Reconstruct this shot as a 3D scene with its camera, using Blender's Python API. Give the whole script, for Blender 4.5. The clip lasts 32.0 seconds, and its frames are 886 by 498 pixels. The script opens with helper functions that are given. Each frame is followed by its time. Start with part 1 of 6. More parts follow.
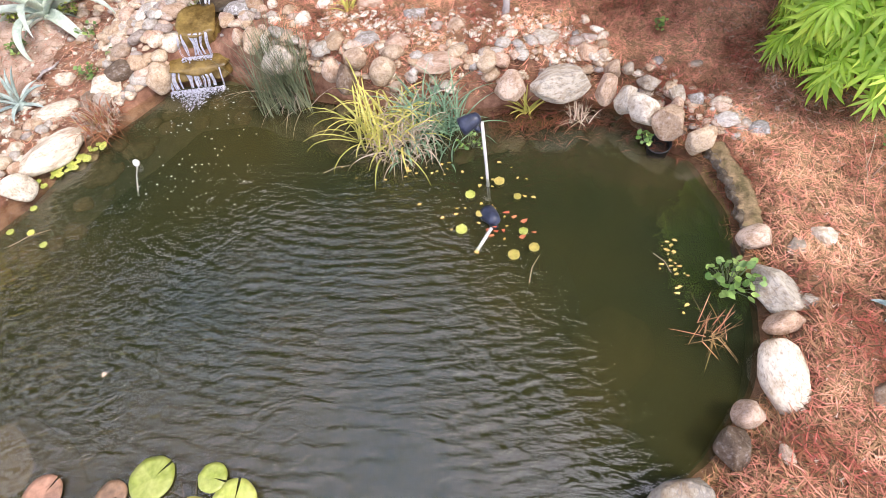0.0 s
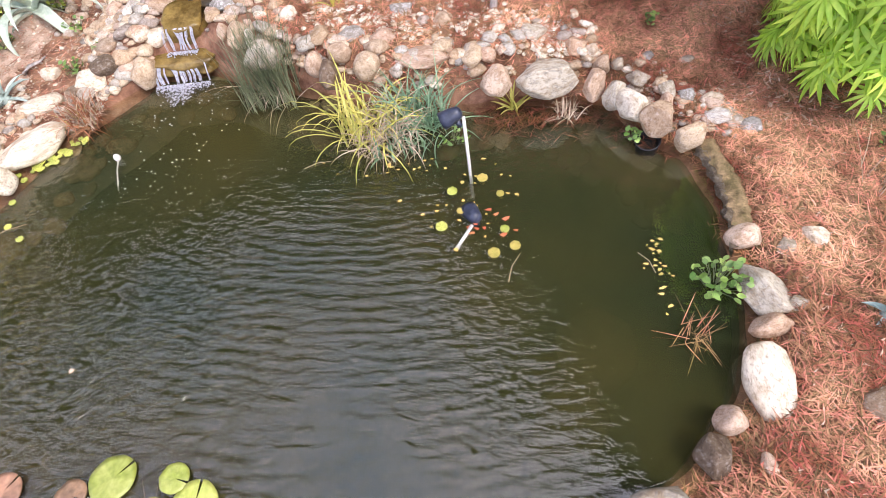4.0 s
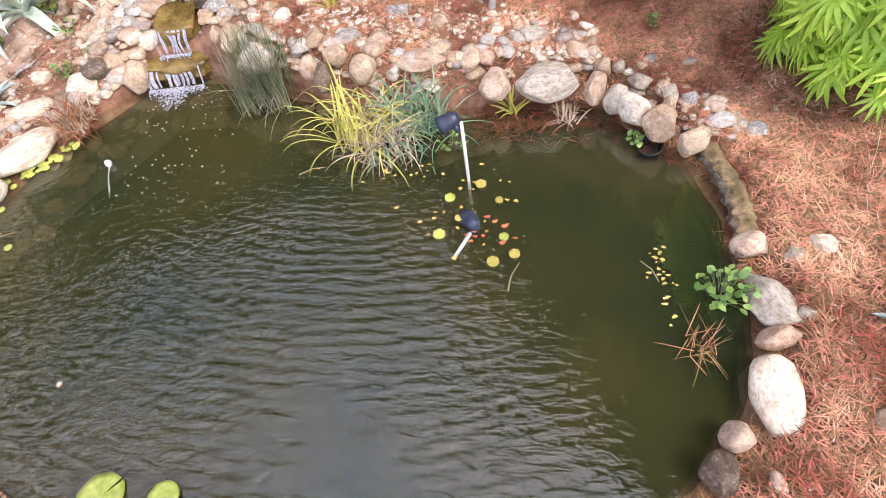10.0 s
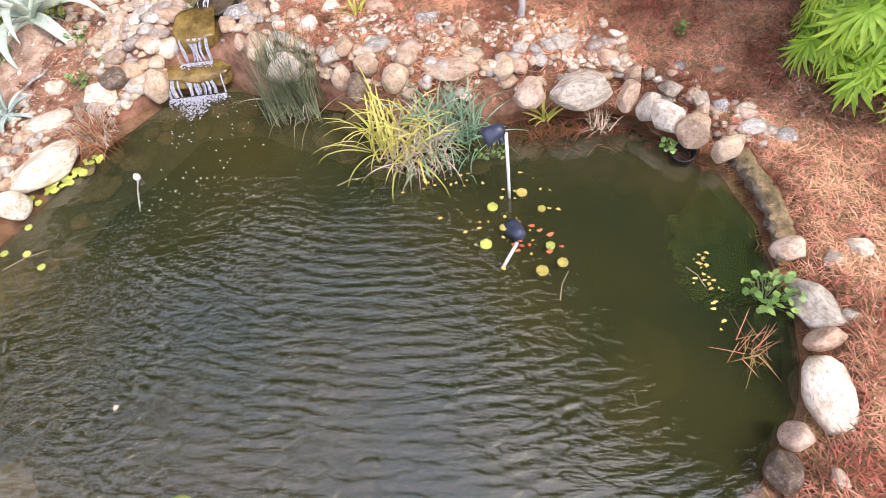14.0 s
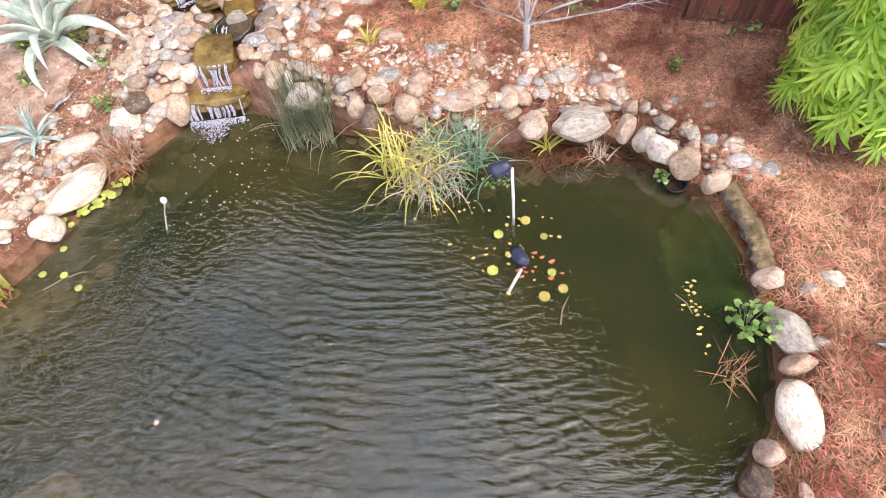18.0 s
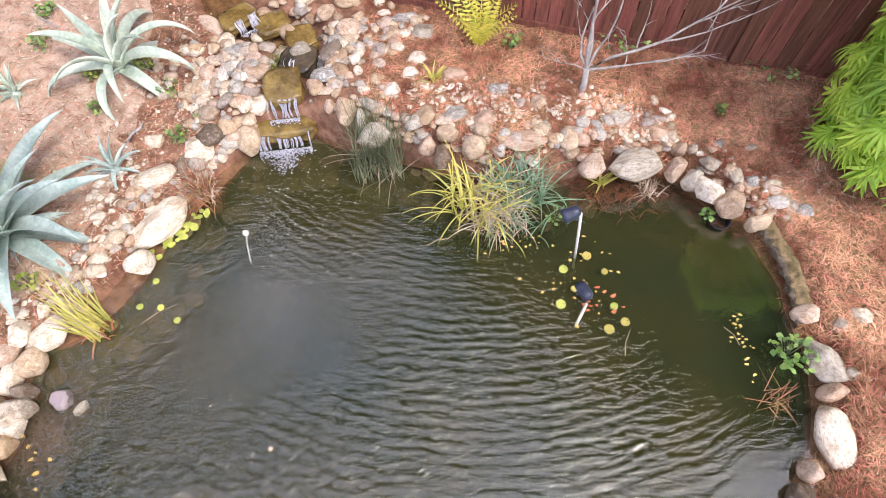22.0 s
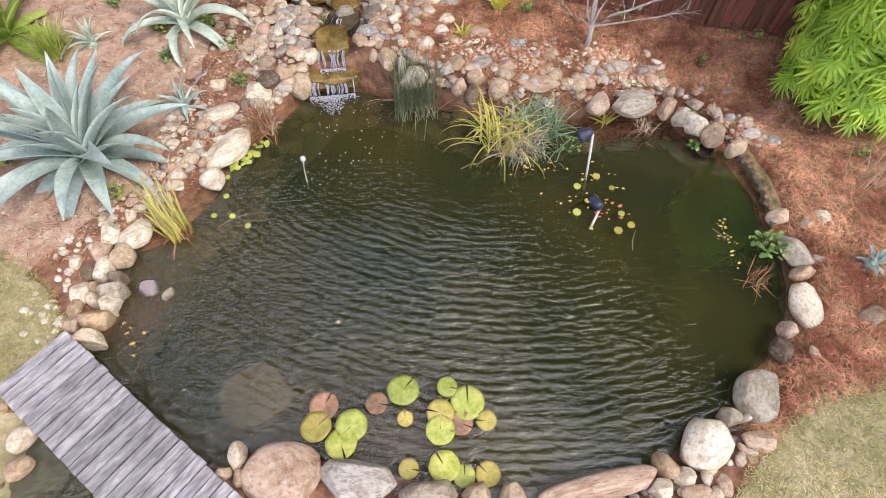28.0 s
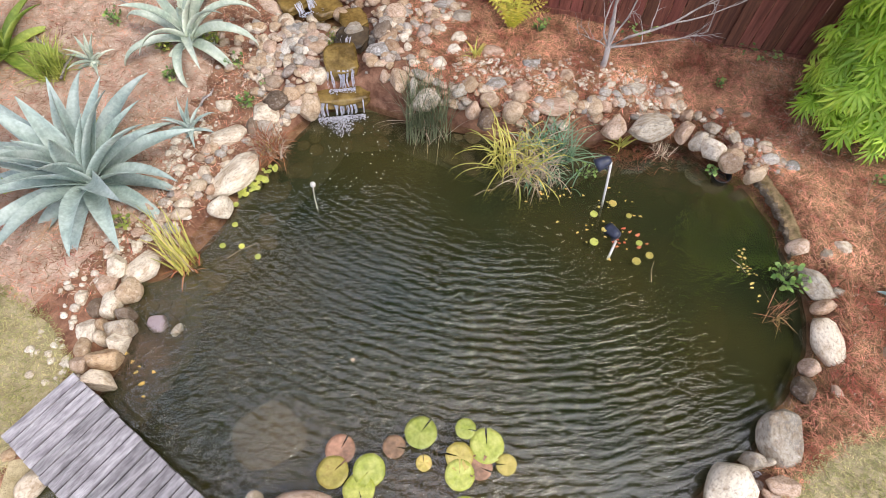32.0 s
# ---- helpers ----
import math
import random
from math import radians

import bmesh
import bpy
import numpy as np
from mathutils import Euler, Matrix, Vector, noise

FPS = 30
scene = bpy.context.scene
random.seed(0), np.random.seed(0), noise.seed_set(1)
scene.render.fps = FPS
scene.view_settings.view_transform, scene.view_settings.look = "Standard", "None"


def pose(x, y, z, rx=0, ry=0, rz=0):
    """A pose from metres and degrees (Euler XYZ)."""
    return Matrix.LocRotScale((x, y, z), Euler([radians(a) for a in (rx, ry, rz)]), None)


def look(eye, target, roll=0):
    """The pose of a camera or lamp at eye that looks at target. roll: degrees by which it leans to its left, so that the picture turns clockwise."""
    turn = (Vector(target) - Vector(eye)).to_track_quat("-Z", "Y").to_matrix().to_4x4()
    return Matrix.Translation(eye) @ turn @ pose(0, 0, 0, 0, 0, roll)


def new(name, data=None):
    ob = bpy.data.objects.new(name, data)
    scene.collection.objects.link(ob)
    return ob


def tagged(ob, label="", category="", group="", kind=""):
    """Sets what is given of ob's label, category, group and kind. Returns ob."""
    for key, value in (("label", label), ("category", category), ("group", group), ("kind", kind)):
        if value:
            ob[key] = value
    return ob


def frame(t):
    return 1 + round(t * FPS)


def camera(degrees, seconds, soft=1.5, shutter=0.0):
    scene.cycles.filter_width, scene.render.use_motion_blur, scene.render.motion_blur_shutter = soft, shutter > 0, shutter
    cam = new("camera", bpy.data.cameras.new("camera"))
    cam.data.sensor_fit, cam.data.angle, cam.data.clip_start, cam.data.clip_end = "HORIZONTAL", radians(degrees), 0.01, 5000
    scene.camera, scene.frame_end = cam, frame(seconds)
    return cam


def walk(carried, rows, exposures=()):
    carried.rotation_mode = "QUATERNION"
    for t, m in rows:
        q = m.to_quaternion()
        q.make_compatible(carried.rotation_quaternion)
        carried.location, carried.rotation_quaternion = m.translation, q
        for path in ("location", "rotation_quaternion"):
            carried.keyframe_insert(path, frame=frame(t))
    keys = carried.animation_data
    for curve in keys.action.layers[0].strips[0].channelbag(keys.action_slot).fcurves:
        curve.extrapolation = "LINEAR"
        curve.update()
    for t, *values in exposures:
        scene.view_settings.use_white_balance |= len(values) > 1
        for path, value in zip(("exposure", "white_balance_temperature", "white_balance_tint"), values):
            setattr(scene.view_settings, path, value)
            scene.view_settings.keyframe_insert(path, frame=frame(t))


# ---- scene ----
cam = camera(78.0, 32.0, soft=0.5)
PATH = [  # seconds, place, turn
    (0.0, 0.175, 0.513, 3.534, 34.74, 5.02, 0.11),
    (0.5, 0.284, 0.526, 3.497, 34.85, 5.32, 0.49),
    (1.0, 0.436, 0.534, 3.420, 35.38, 5.32, 1.15),
    (1.5, 0.451, 0.545, 3.393, 35.50, 4.66, 1.41),
    (2.0, 0.289, 0.547, 3.436, 35.07, 5.01, 0.68),
    (2.5, 0.225, 0.539, 3.438, 35.02, 5.04, 0.47),
    (3.0, 0.234, 0.532, 3.424, 35.06, 5.14, 0.50),
    (3.5, 0.300, 0.524, 3.405, 35.26, 5.29, 0.77),
    (4.0, 0.391, 0.538, 3.386, 35.31, 5.44, 1.06),
    (4.5, 0.496, 0.545, 3.335, 35.57, 5.65, 1.47),
    (6.5, 0.529, 0.582, 3.363, 35.47, 5.83, 1.47),
    (7.0, 0.534, 0.582, 3.353, 35.53, 5.76, 1.47),
    (7.5, 0.518, 0.584, 3.329, 35.61, 5.80, 1.36),
    (8.0, 0.482, 0.597, 3.331, 35.44, 5.80, 1.12),
    (8.5, 0.457, 0.614, 3.334, 35.35, 5.81, 0.94),
    (9.0, 0.412, 0.637, 3.361, 35.06, 5.71, 0.78),
    (9.5, 0.408, 0.637, 3.347, 35.18, 5.68, 0.84),
    (10.0, 0.406, 0.653, 3.339, 35.24, 5.56, 0.97),
    (10.5, 0.367, 0.693, 3.379, 34.96, 5.49, 0.73),
    (11.0, 0.359, 0.724, 3.395, 34.87, 5.47, 0.69),
    (11.5, 0.365, 0.742, 3.389, 34.88, 5.31, 0.87),
    (12.0, 0.330, 0.765, 3.409, 34.61, 5.24, 0.61),
    (12.5, 0.260, 0.751, 3.400, 34.87, 4.24, 0.36),
    (13.0, 0.049, 0.771, 3.496, 34.05, 4.68, -0.94),
    (13.5, -0.069, 0.767, 3.519, 33.91, 4.43, -1.46),
    (14.0, -0.147, 0.756, 3.526, 33.91, 4.08, -1.75),
    (14.5, -0.204, 0.737, 3.516, 33.77, 3.77, -1.85),
    (16.5, -0.398, 0.642, 3.397, 34.29, 2.85, -2.10),
    (17.0, -0.339, 0.734, 3.610, 33.36, 3.20, -2.05),
    (17.5, -0.278, 0.832, 3.911, 32.40, 3.55, -2.08),
    (18.0, -0.243, 0.860, 4.024, 32.13, 3.40, -1.83),
    (18.5, -0.282, 0.877, 4.080, 31.94, 3.14, -1.67),
    (19.0, -0.370, 0.989, 4.326, 30.84, 3.03, -1.90),
    (19.5, -0.479, 1.106, 4.583, 29.80, 2.82, -2.27),
    (20.0, -0.582, 1.158, 4.691, 29.31, 2.49, -2.42),
    (20.5, -0.736, 1.181, 4.718, 29.04, 1.98, -2.64),
    (21.0, -0.893, 1.196, 4.732, 28.85, 1.47, -2.76),
    (21.5, -1.031, 1.213, 4.750, 28.66, 1.13, -2.98),
    (22.0, -1.091, 1.223, 4.773, 28.46, 1.25, -3.04),
    (22.5, -1.146, 1.318, 4.933, 27.84, 1.13, -3.30),
    (23.0, -1.136, 1.363, 5.050, 27.78, 1.12, -3.29),
    (23.5, -1.051, 1.373, 5.133, 27.32, 1.38, -2.84),
    (24.0, -1.083, 1.191, 5.128, 27.77, 1.10, -2.76),
    (24.5, -1.216, 0.796, 5.094, 28.87, 0.67, -2.85),
    (25.0, -1.413, 0.433, 5.074, 29.82, 0.16, -3.22),
    (25.5, -1.595, 0.145, 5.049, 30.66, -0.22, -3.66),
    (26.0, -1.665, -0.033, 5.031, 31.04, -0.36, -4.01),
    (26.5, -1.724, -0.161, 4.987, 31.52, -0.25, -4.42),
    (28.5, -1.886, -0.271, 4.905, 31.99, -1.24, -4.61),
    (29.0, -1.951, -0.123, 4.929, 31.61, -1.35, -4.76),
    (29.5, -1.990, 0.019, 4.953, 31.25, -1.44, -4.87),
    (30.0, -2.000, 0.092, 4.948, 31.13, -1.45, -4.85),
    (30.5, -2.010, 0.133, 4.953, 31.07, -1.68, -4.81),
    (31.0, -2.047, 0.170, 4.979, 30.90, -1.84, -4.85),
    (31.5, -2.102, 0.196, 5.013, 30.75, -1.43, -5.07),
    (32.0, -2.016, 0.204, 5.032, 30.75, -1.51, -4.79),
]
walk(cam, [(t, pose(*row)) for t, *row in PATH],
     [(0, 0.17, 6200, 13), (10, 0.2, 6200, 13), (17, 0.21, 6200, 13), (23, 0.1, 6200, 12), (26, -0.02, 6250, 10), (28.5, -0.28, 6350, 8), (32, -0.27, 6350, 8)])

# ---- world, sun, exposure ----
world = bpy.data.worlds.new("overcast_day")
scene.world = world
world.use_nodes = True
wn, wl = world.node_tree.nodes, world.node_tree.links
sky = wn.new("ShaderNodeTexSky")
sky.sky_type, sky.sun_disc = "NISHITA", False
sky.sun_elevation, sky.sun_rotation = radians(55), radians(125)
sky.dust_density, sky.ozone_density = 3.5, 1.5
wn["Background"].inputs["Strength"].default_value = 0.36
veil = wn.new("ShaderNodeMix")  # thin bright cloud over the blue
veil.data_type = "RGBA"
veil.inputs["B"].default_value = (6.6, 6.1, 7.1, 1)
cloud_at = wn.new("ShaderNodeTexCoord")
cloud = wn.new("ShaderNodeTexNoise")  # broken cloud
cloud.inputs["Scale"].default_value, cloud.inputs["Detail"].default_value, cloud.inputs["Distortion"].default_value = 3.6, 6.0, 0.4
cover = wn.new("ShaderNodeMapRange")
cover.inputs["From Min"].default_value, cover.inputs["From Max"].default_value = 0.4, 0.62
cover.inputs["To Min"].default_value, cover.inputs["To Max"].default_value = 0.08, 1.0
drift = wn.new("ShaderNodeMapping")
drift.inputs["Location"].default_value = (0.2, 0.5, 0.0)
wl.new(cloud_at.outputs["Generated"], drift.inputs["Vector"])
wl.new(drift.outputs["Vector"], cloud.inputs["Vector"])
wl.new(cloud.outputs["Fac"], cover.inputs["Value"])
wl.new(cover.outputs["Result"], veil.inputs["Factor"])
wl.new(sky.outputs["Color"], veil.inputs["A"])
wl.new(veil.outputs["Result"], wn["Background"].inputs["Color"])
sun = new("sun", bpy.data.lights.new("sun", "SUN"))
sun.data.energy, sun.data.angle, sun.data.color = 1.9, radians(12), (1.0, 0.92, 0.82)
SUN_FROM = Vector((math.sin(radians(125)) * math.cos(radians(55)), math.cos(radians(125)) * math.cos(radians(55)), math.sin(radians(55))))
sun.matrix_world = look(SUN_FROM * 20, (0, 0, 0))


# ---- materials ----
def mat(name, base, second=None, scale=8.0, rough=0.8, bump=0.3, bump_scale=40.0, vary=0.0, third=None, metal=0.0, island=False, stretch=None, detail=6.0):
    """Two-scale noise colours, fine relief, and a change of tone from piece to piece."""
    m = bpy.data.materials.new(name)
    m.use_nodes = True
    n, l = m.node_tree.nodes, m.node_tree.links
    b = n["Principled BSDF"]
    b.inputs["Roughness"].default_value, b.inputs["Metallic"].default_value = rough, metal
    tc = n.new("ShaderNodeTexCoord")
    src = tc.outputs["Object"]
    if stretch:
        mp = n.new("ShaderNodeMapping")
        mp.inputs["Scale"].default_value = stretch
        l.new(src, mp.inputs["Vector"])
        src = mp.outputs["Vector"]
    oi = n.new("ShaderNodeObjectInfo") if not island else n.new("ShaderNodeNewGeometry")
    rnd = oi.outputs["Random" if not island else "Random Per Island"]
    if vary and not island:
        ad = n.new("ShaderNodeVectorMath")
        ad.operation = "MULTIPLY_ADD"
        ad.inputs[1].default_value = (1, 1, 1)
        cm = n.new("ShaderNodeCombineXYZ")
        mu = n.new("ShaderNodeMath")
        mu.operation = "MULTIPLY"
        mu.inputs[1].default_value = 37.0
        l.new(rnd, mu.inputs[0])
        l.new(mu.outputs[0], cm.inputs[0])
        l.new(src, ad.inputs[0])
        l.new(cm.outputs[0], ad.inputs[2])
        src = ad.outputs[0]
    t1 = n.new("ShaderNodeTexNoise")
    t1.inputs["Scale"].default_value, t1.inputs["Detail"].default_value, t1.inputs["Roughness"].default_value = scale, detail, 0.65
    l.new(src, t1.inputs["Vector"])
    ramp = n.new("ShaderNodeValToRGB")
    ramp.color_ramp.elements[0].position, ramp.color_ramp.elements[1].position = 0.38, 0.62
    ramp.color_ramp.elements[0].color, ramp.color_ramp.elements[1].color = (*base, 1), (*(second or base), 1)
    if third:
        e = ramp.color_ramp.elements.new(0.8)
        e.color = (*third, 1)
    l.new(t1.outputs["Fac"], ramp.inputs["Fac"])
    colour = ramp.outputs["Color"]
    t2 = n.new("ShaderNodeTexNoise")
    t2.inputs["Scale"].default_value, t2.inputs["Detail"].default_value = bump_scale, 5.0
    l.new(src, t2.inputs["Vector"])
    grain = n.new("ShaderNodeMix")
    grain.data_type, grain.blend_type = "RGBA", "OVERLAY"
    grain.inputs["Factor"].default_value = 0.42
    l.new(colour, grain.inputs["A"])
    l.new(t2.outputs["Fac"], grain.inputs["B"])
    colour = grain.outputs["Result"]
    if vary:
        hs = n.new("ShaderNodeHueSaturation")
        mr = n.new("ShaderNodeMapRange")
        mr.inputs["To Min"].default_value, mr.inputs["To Max"].default_value = 1 - vary, 1 + vary
        l.new(rnd, mr.inputs["Value"])
        l.new(mr.outputs["Result"], hs.inputs["Value"])
        mh = n.new("ShaderNodeMapRange")
        mh.inputs["To Min"].default_value, mh.inputs["To Max"].default_value = 0.5 + vary * 0.04, 0.5 - vary * 0.05
        l.new(rnd, mh.inputs["Value"])
        l.new(mh.outputs["Result"], hs.inputs["Hue"])
        l.new(colour, hs.inputs["Color"])
        colour = hs.outputs["Color"]
    l.new(colour, b.inputs["Base Color"])
    bp = n.new("ShaderNodeBump")
    bp.inputs["Strength"].default_value, bp.inputs["Distance"].default_value = bump, 0.01
    l.new(t2.outputs["Fac"], bp.inputs["Height"])
    l.new(bp.outputs["Normal"], b.inputs["Normal"])
    return m


def leafy(m, amount=0.25):
    m.node_tree.nodes["Principled BSDF"].inputs["Subsurface Weight"].default_value = 0.0
    n, l = m.node_tree.nodes, m.node_tree.links
    b = n["Principled BSDF"]
    tr = n.new("ShaderNodeBsdfTranslucent")
    mx = n.new("ShaderNodeMixShader")
    mx.inputs[0].default_value = amount
    src = b.inputs["Base Color"].links[0].from_socket
    l.new(src, tr.inputs["Color"])
    l.new(b.outputs[0], mx.inputs[1])
    l.new(tr.outputs[0], mx.inputs[2])
    l.new(mx.outputs[0], n["Material Output"].inputs["Surface"])
    return m


def rock_mat(name, tones, size=1.0, island=False, vein=0.0, vein_tone=(0.75, 0.73, 0.7), rough=0.85, bump=0.5):
    """Stone: a tone of its own for each piece, blotches, fine speckle, and veins in some."""
    m = bpy.data.materials.new(name)
    m.use_nodes = True
    n, l = m.node_tree.nodes, m.node_tree.links
    b = n["Principled BSDF"]
    b.inputs["Roughness"].default_value = rough
    tc = n.new("ShaderNodeTexCoord")
    oi = n.new("ShaderNodeNewGeometry" if island else "ShaderNodeObjectInfo")
    rnd = oi.outputs["Random Per Island" if island else "Random"]
    mu = n.new("ShaderNodeMath")
    mu.operation = "MULTIPLY"
    mu.inputs[1].default_value = 41.0
    l.new(rnd, mu.inputs[0])
    ad = n.new("ShaderNodeVectorMath")
    ad.operation = "ADD"
    l.new(tc.outputs["Object"], ad.inputs[0])
    l.new(mu.outputs[0], ad.inputs[1])
    src = ad.outputs[0]
    fr = n.new("ShaderNodeMath")
    fr.operation = "FRACT"
    l.new(mu.outputs[0], fr.inputs[0])
    ramp = n.new("ShaderNodeValToRGB")
    ramp.color_ramp.elements[0].color, ramp.color_ramp.elements[1].color = (*tones[0], 1), (*tones[-1], 1)
    for k, t in enumerate(tones[1:-1]):
        ramp.color_ramp.elements.new((k + 1) / (len(tones) - 1)).color = (*t, 1)
    l.new(fr.outputs[0], ramp.inputs["Fac"])
    col = ramp.outputs["Color"]

    def noise_tex(scale, detail, distortion=0.0):
        t = n.new("ShaderNodeTexNoise")
        t.inputs["Scale"].default_value, t.inputs["Detail"].default_value, t.inputs["Distortion"].default_value = scale * size, detail, distortion
        t.inputs["Roughness"].default_value = 0.7
        l.new(src, t.inputs["Vector"])
        return t.outputs["Fac"]

    def scaled(fac, lo, hi, a=0.3, z=0.7):
        r = n.new("ShaderNodeMapRange")
        r.inputs["From Min"].default_value, r.inputs["From Max"].default_value = a, z
        r.inputs["To Min"].default_value, r.inputs["To Max"].default_value = lo, hi
        l.new(fac, r.inputs["Value"])
        return r.outputs["Result"]

    def mixed(kind, fac, a, c):
        x = n.new("ShaderNodeMix")
        x.data_type, x.blend_type = "RGBA", kind
        if isinstance(fac, float):
            x.inputs["Factor"].default_value = fac
        else:
            l.new(fac, x.inputs["Factor"])
        for sock, v in (("A", a), ("B", c)):
            if isinstance(v, tuple):
                x.inputs[sock].default_value = (*v, 1)
            else:
                l.new(v, x.inputs[sock])
        return x.outputs["Result"]

    col = mixed("MULTIPLY", 1.0, col, (0.99, 0.96, 0.86))
    col = mixed("MULTIPLY", scaled(noise_tex(1.6, 6.0, 0.5), 0.0, 1.0, 0.45, 0.62), col, (0.66, 0.58, 0.5))
    col = mixed("MULTIPLY", scaled(noise_tex(7.0, 10.0), 0.9, 0.0, 0.34, 0.5), col, (0.5, 0.44, 0.38))
    col = mixed("SCREEN", scaled(noise_tex(4.0, 8.0), 0.0, 0.3, 0.52, 0.7), col, (0.75, 0.72, 0.68))
    if vein:
        a = n.new("ShaderNodeMath")
        a.operation = "PINGPONG"
        a.inputs[1].default_value = 0.5
        mm = n.new("ShaderNodeMath")
        mm.operation = "MULTIPLY"
        mm.inputs[1].default_value = 5.0
        l.new(noise_tex(1.1, 4.0, 1.0), mm.inputs[0])
        l.new(mm.outputs[0], a.inputs[0])
        col = mixed("MIX", scaled(a.outputs[0], vein, 0.0, 0.03, 0.16), col, vein_tone)
    l.new(col, b.inputs["Base Color"])
    bp = n.new("ShaderNodeBump")
    bp.inputs["Strength"].default_value, bp.inputs["Distance"].default_value = bump, 0.02
    l.new(noise_tex(9.0, 10.0), bp.inputs["Height"])
    l.new(bp.outputs["Normal"], b.inputs["Normal"])
    return m


STONE = {
    "w": rock_mat("cream_stone", [(0.68, 0.6, 0.5), (0.85, 0.8, 0.72), (0.76, 0.67, 0.56), (0.82, 0.79, 0.74)]),
    "t": rock_mat("tan_stone", [(0.42, 0.31, 0.21), (0.62, 0.5, 0.38), (0.5, 0.38, 0.3), (0.58, 0.43, 0.28)]),
    "g": rock_mat("grey_stone", [(0.4, 0.36, 0.31), (0.58, 0.54, 0.48), (0.48, 0.42, 0.35)], vein=0.6, vein_tone=(0.22, 0.2, 0.18)),
    "b": rock_mat("dark_grey_stone", [(0.23, 0.22, 0.22), (0.38, 0.37, 0.36), (0.3, 0.29, 0.29)], vein=0.6),
    "p": rock_mat("pink_stone", [(0.5, 0.36, 0.29), (0.66, 0.52, 0.43), (0.56, 0.4, 0.3)]),
    "d": rock_mat("dark_brown_stone", [(0.15, 0.11, 0.08), (0.3, 0.22, 0.16), (0.22, 0.18, 0.15)], rough=0.7),
    "v": rock_mat("white_veined_stone", [(0.55, 0.53, 0.52), (0.72, 0.7, 0.68)], vein=0.7, vein_tone=(0.2, 0.19, 0.2)),
    "m": mat("mauve_wet_stone", (0.33, 0.26, 0.28), (0.5, 0.42, 0.42), 8, 0.35, 0.3, 40, 0.1),
}
PEBBLE = rock_mat("pale_pebbles", [(0.74, 0.68, 0.6), (0.86, 0.83, 0.78), (0.78, 0.71, 0.62), (0.9, 0.88, 0.85), (0.6, 0.53, 0.45)], 16.0, island=True)
RIVER = rock_mat("mixed_cobbles", [(0.78, 0.7, 0.6), (0.4, 0.28, 0.19), (0.5, 0.49, 0.48), (0.64, 0.45, 0.35), (0.3, 0.3, 0.31), (0.86, 0.82, 0.75), (0.5, 0.36, 0.24), (0.66, 0.57, 0.46)], 9.0, island=True)
SOIL = mat("pine_straw_soil", (0.14, 0.062, 0.034), (0.36, 0.19, 0.115), 7, 0.95, 1.0, 90, third=(0.52, 0.34, 0.24), detail=12.0)
NEEDLE = mat("dry_pine_needles", (0.25, 0.1, 0.042), (0.7, 0.42, 0.22), 2.0, 0.85, 0.0, 20, 0.75, island=True)
WETNEEDLE = mat("wet_pine_needles", (0.11, 0.035, 0.018), (0.26, 0.1, 0.055), 2.0, 0.5, 0.0, 20, 0.4, island=True)
TAN_CHIP = mat("pale_bark_chips", (0.5, 0.36, 0.25), (0.66, 0.53, 0.4), 2.0, 0.9, 0.2, 40, 0.3, island=True)
GRASS = leafy(mat("dry_lawn_grass", (0.36, 0.35, 0.13), (0.62, 0.56, 0.3), 1.2, 0.8, 0.0, 20, 0.4, island=True))
SAND = mat("pinkish_sandy_soil", (0.4, 0.26, 0.18), (0.62, 0.47, 0.36), 5, 0.95, 1.0, 80, third=(0.76, 0.65, 0.54), detail=12.0)
LAWN = mat("lawn_soil", (0.3, 0.25, 0.13), (0.5, 0.42, 0.26), 5, 0.95, 0.8, 70)
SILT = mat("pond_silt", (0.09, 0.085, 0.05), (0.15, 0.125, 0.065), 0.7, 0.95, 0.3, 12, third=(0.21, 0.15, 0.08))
# darker than the silt: light lost in deep water is put into this colour
DEEP = mat("deep_liner_darkened", (0.06, 0.075, 0.045), (0.1, 0.105, 0.055), 0.6, 0.95, 0.3, 12, third=(0.13, 0.11, 0.055))
SUNK_PALE = mat("sunken_pale_rock", (0.34, 0.25, 0.17), (0.5, 0.38, 0.28), 3, 0.9, 0.3, 25)
SUNK = mat("silted_stone", (0.15, 0.115, 0.055), (0.27, 0.2, 0.1), 4, 0.9, 0.3, 25, 0.3)
AGAVE = leafy(mat("blue_agave_leaf", (0.31, 0.4, 0.36), (0.52, 0.61, 0.55), 3, 0.5, 0.15, 30, 0.14), 0.1)
AGAVE_PALE = leafy(mat("pale_agave_leaf", (0.38, 0.47, 0.38), (0.66, 0.72, 0.58), 3, 0.5, 0.15, 30, 0.2), 0.1)
LIME = leafy(mat("lime_green_leaf", (0.24, 0.36, 0.05), (0.5, 0.58, 0.12), 3, 0.5, 0.1, 30, 0.3))
YELLOW_BLADE = leafy(mat("yellow_green_blades", (0.5, 0.5, 0.1), (0.74, 0.68, 0.2), 2, 0.6, 0.0, 20, 0.3, island=True))
TEAL_BLADE = leafy(mat("blue_green_blades", (0.13, 0.26, 0.14), (0.3, 0.44, 0.27), 2, 0.6, 0.0, 20, 0.3, island=True))
DRY_BLADE = mat("dry_blades", (0.38, 0.28, 0.18), (0.58, 0.48, 0.36), 2, 0.85, 0.0, 20, 0.3, island=True)
RED_BLADE = mat("red_brown_blades", (0.26, 0.08, 0.035), (0.48, 0.22, 0.1), 2, 0.8, 0.0, 20, 0.3, island=True)
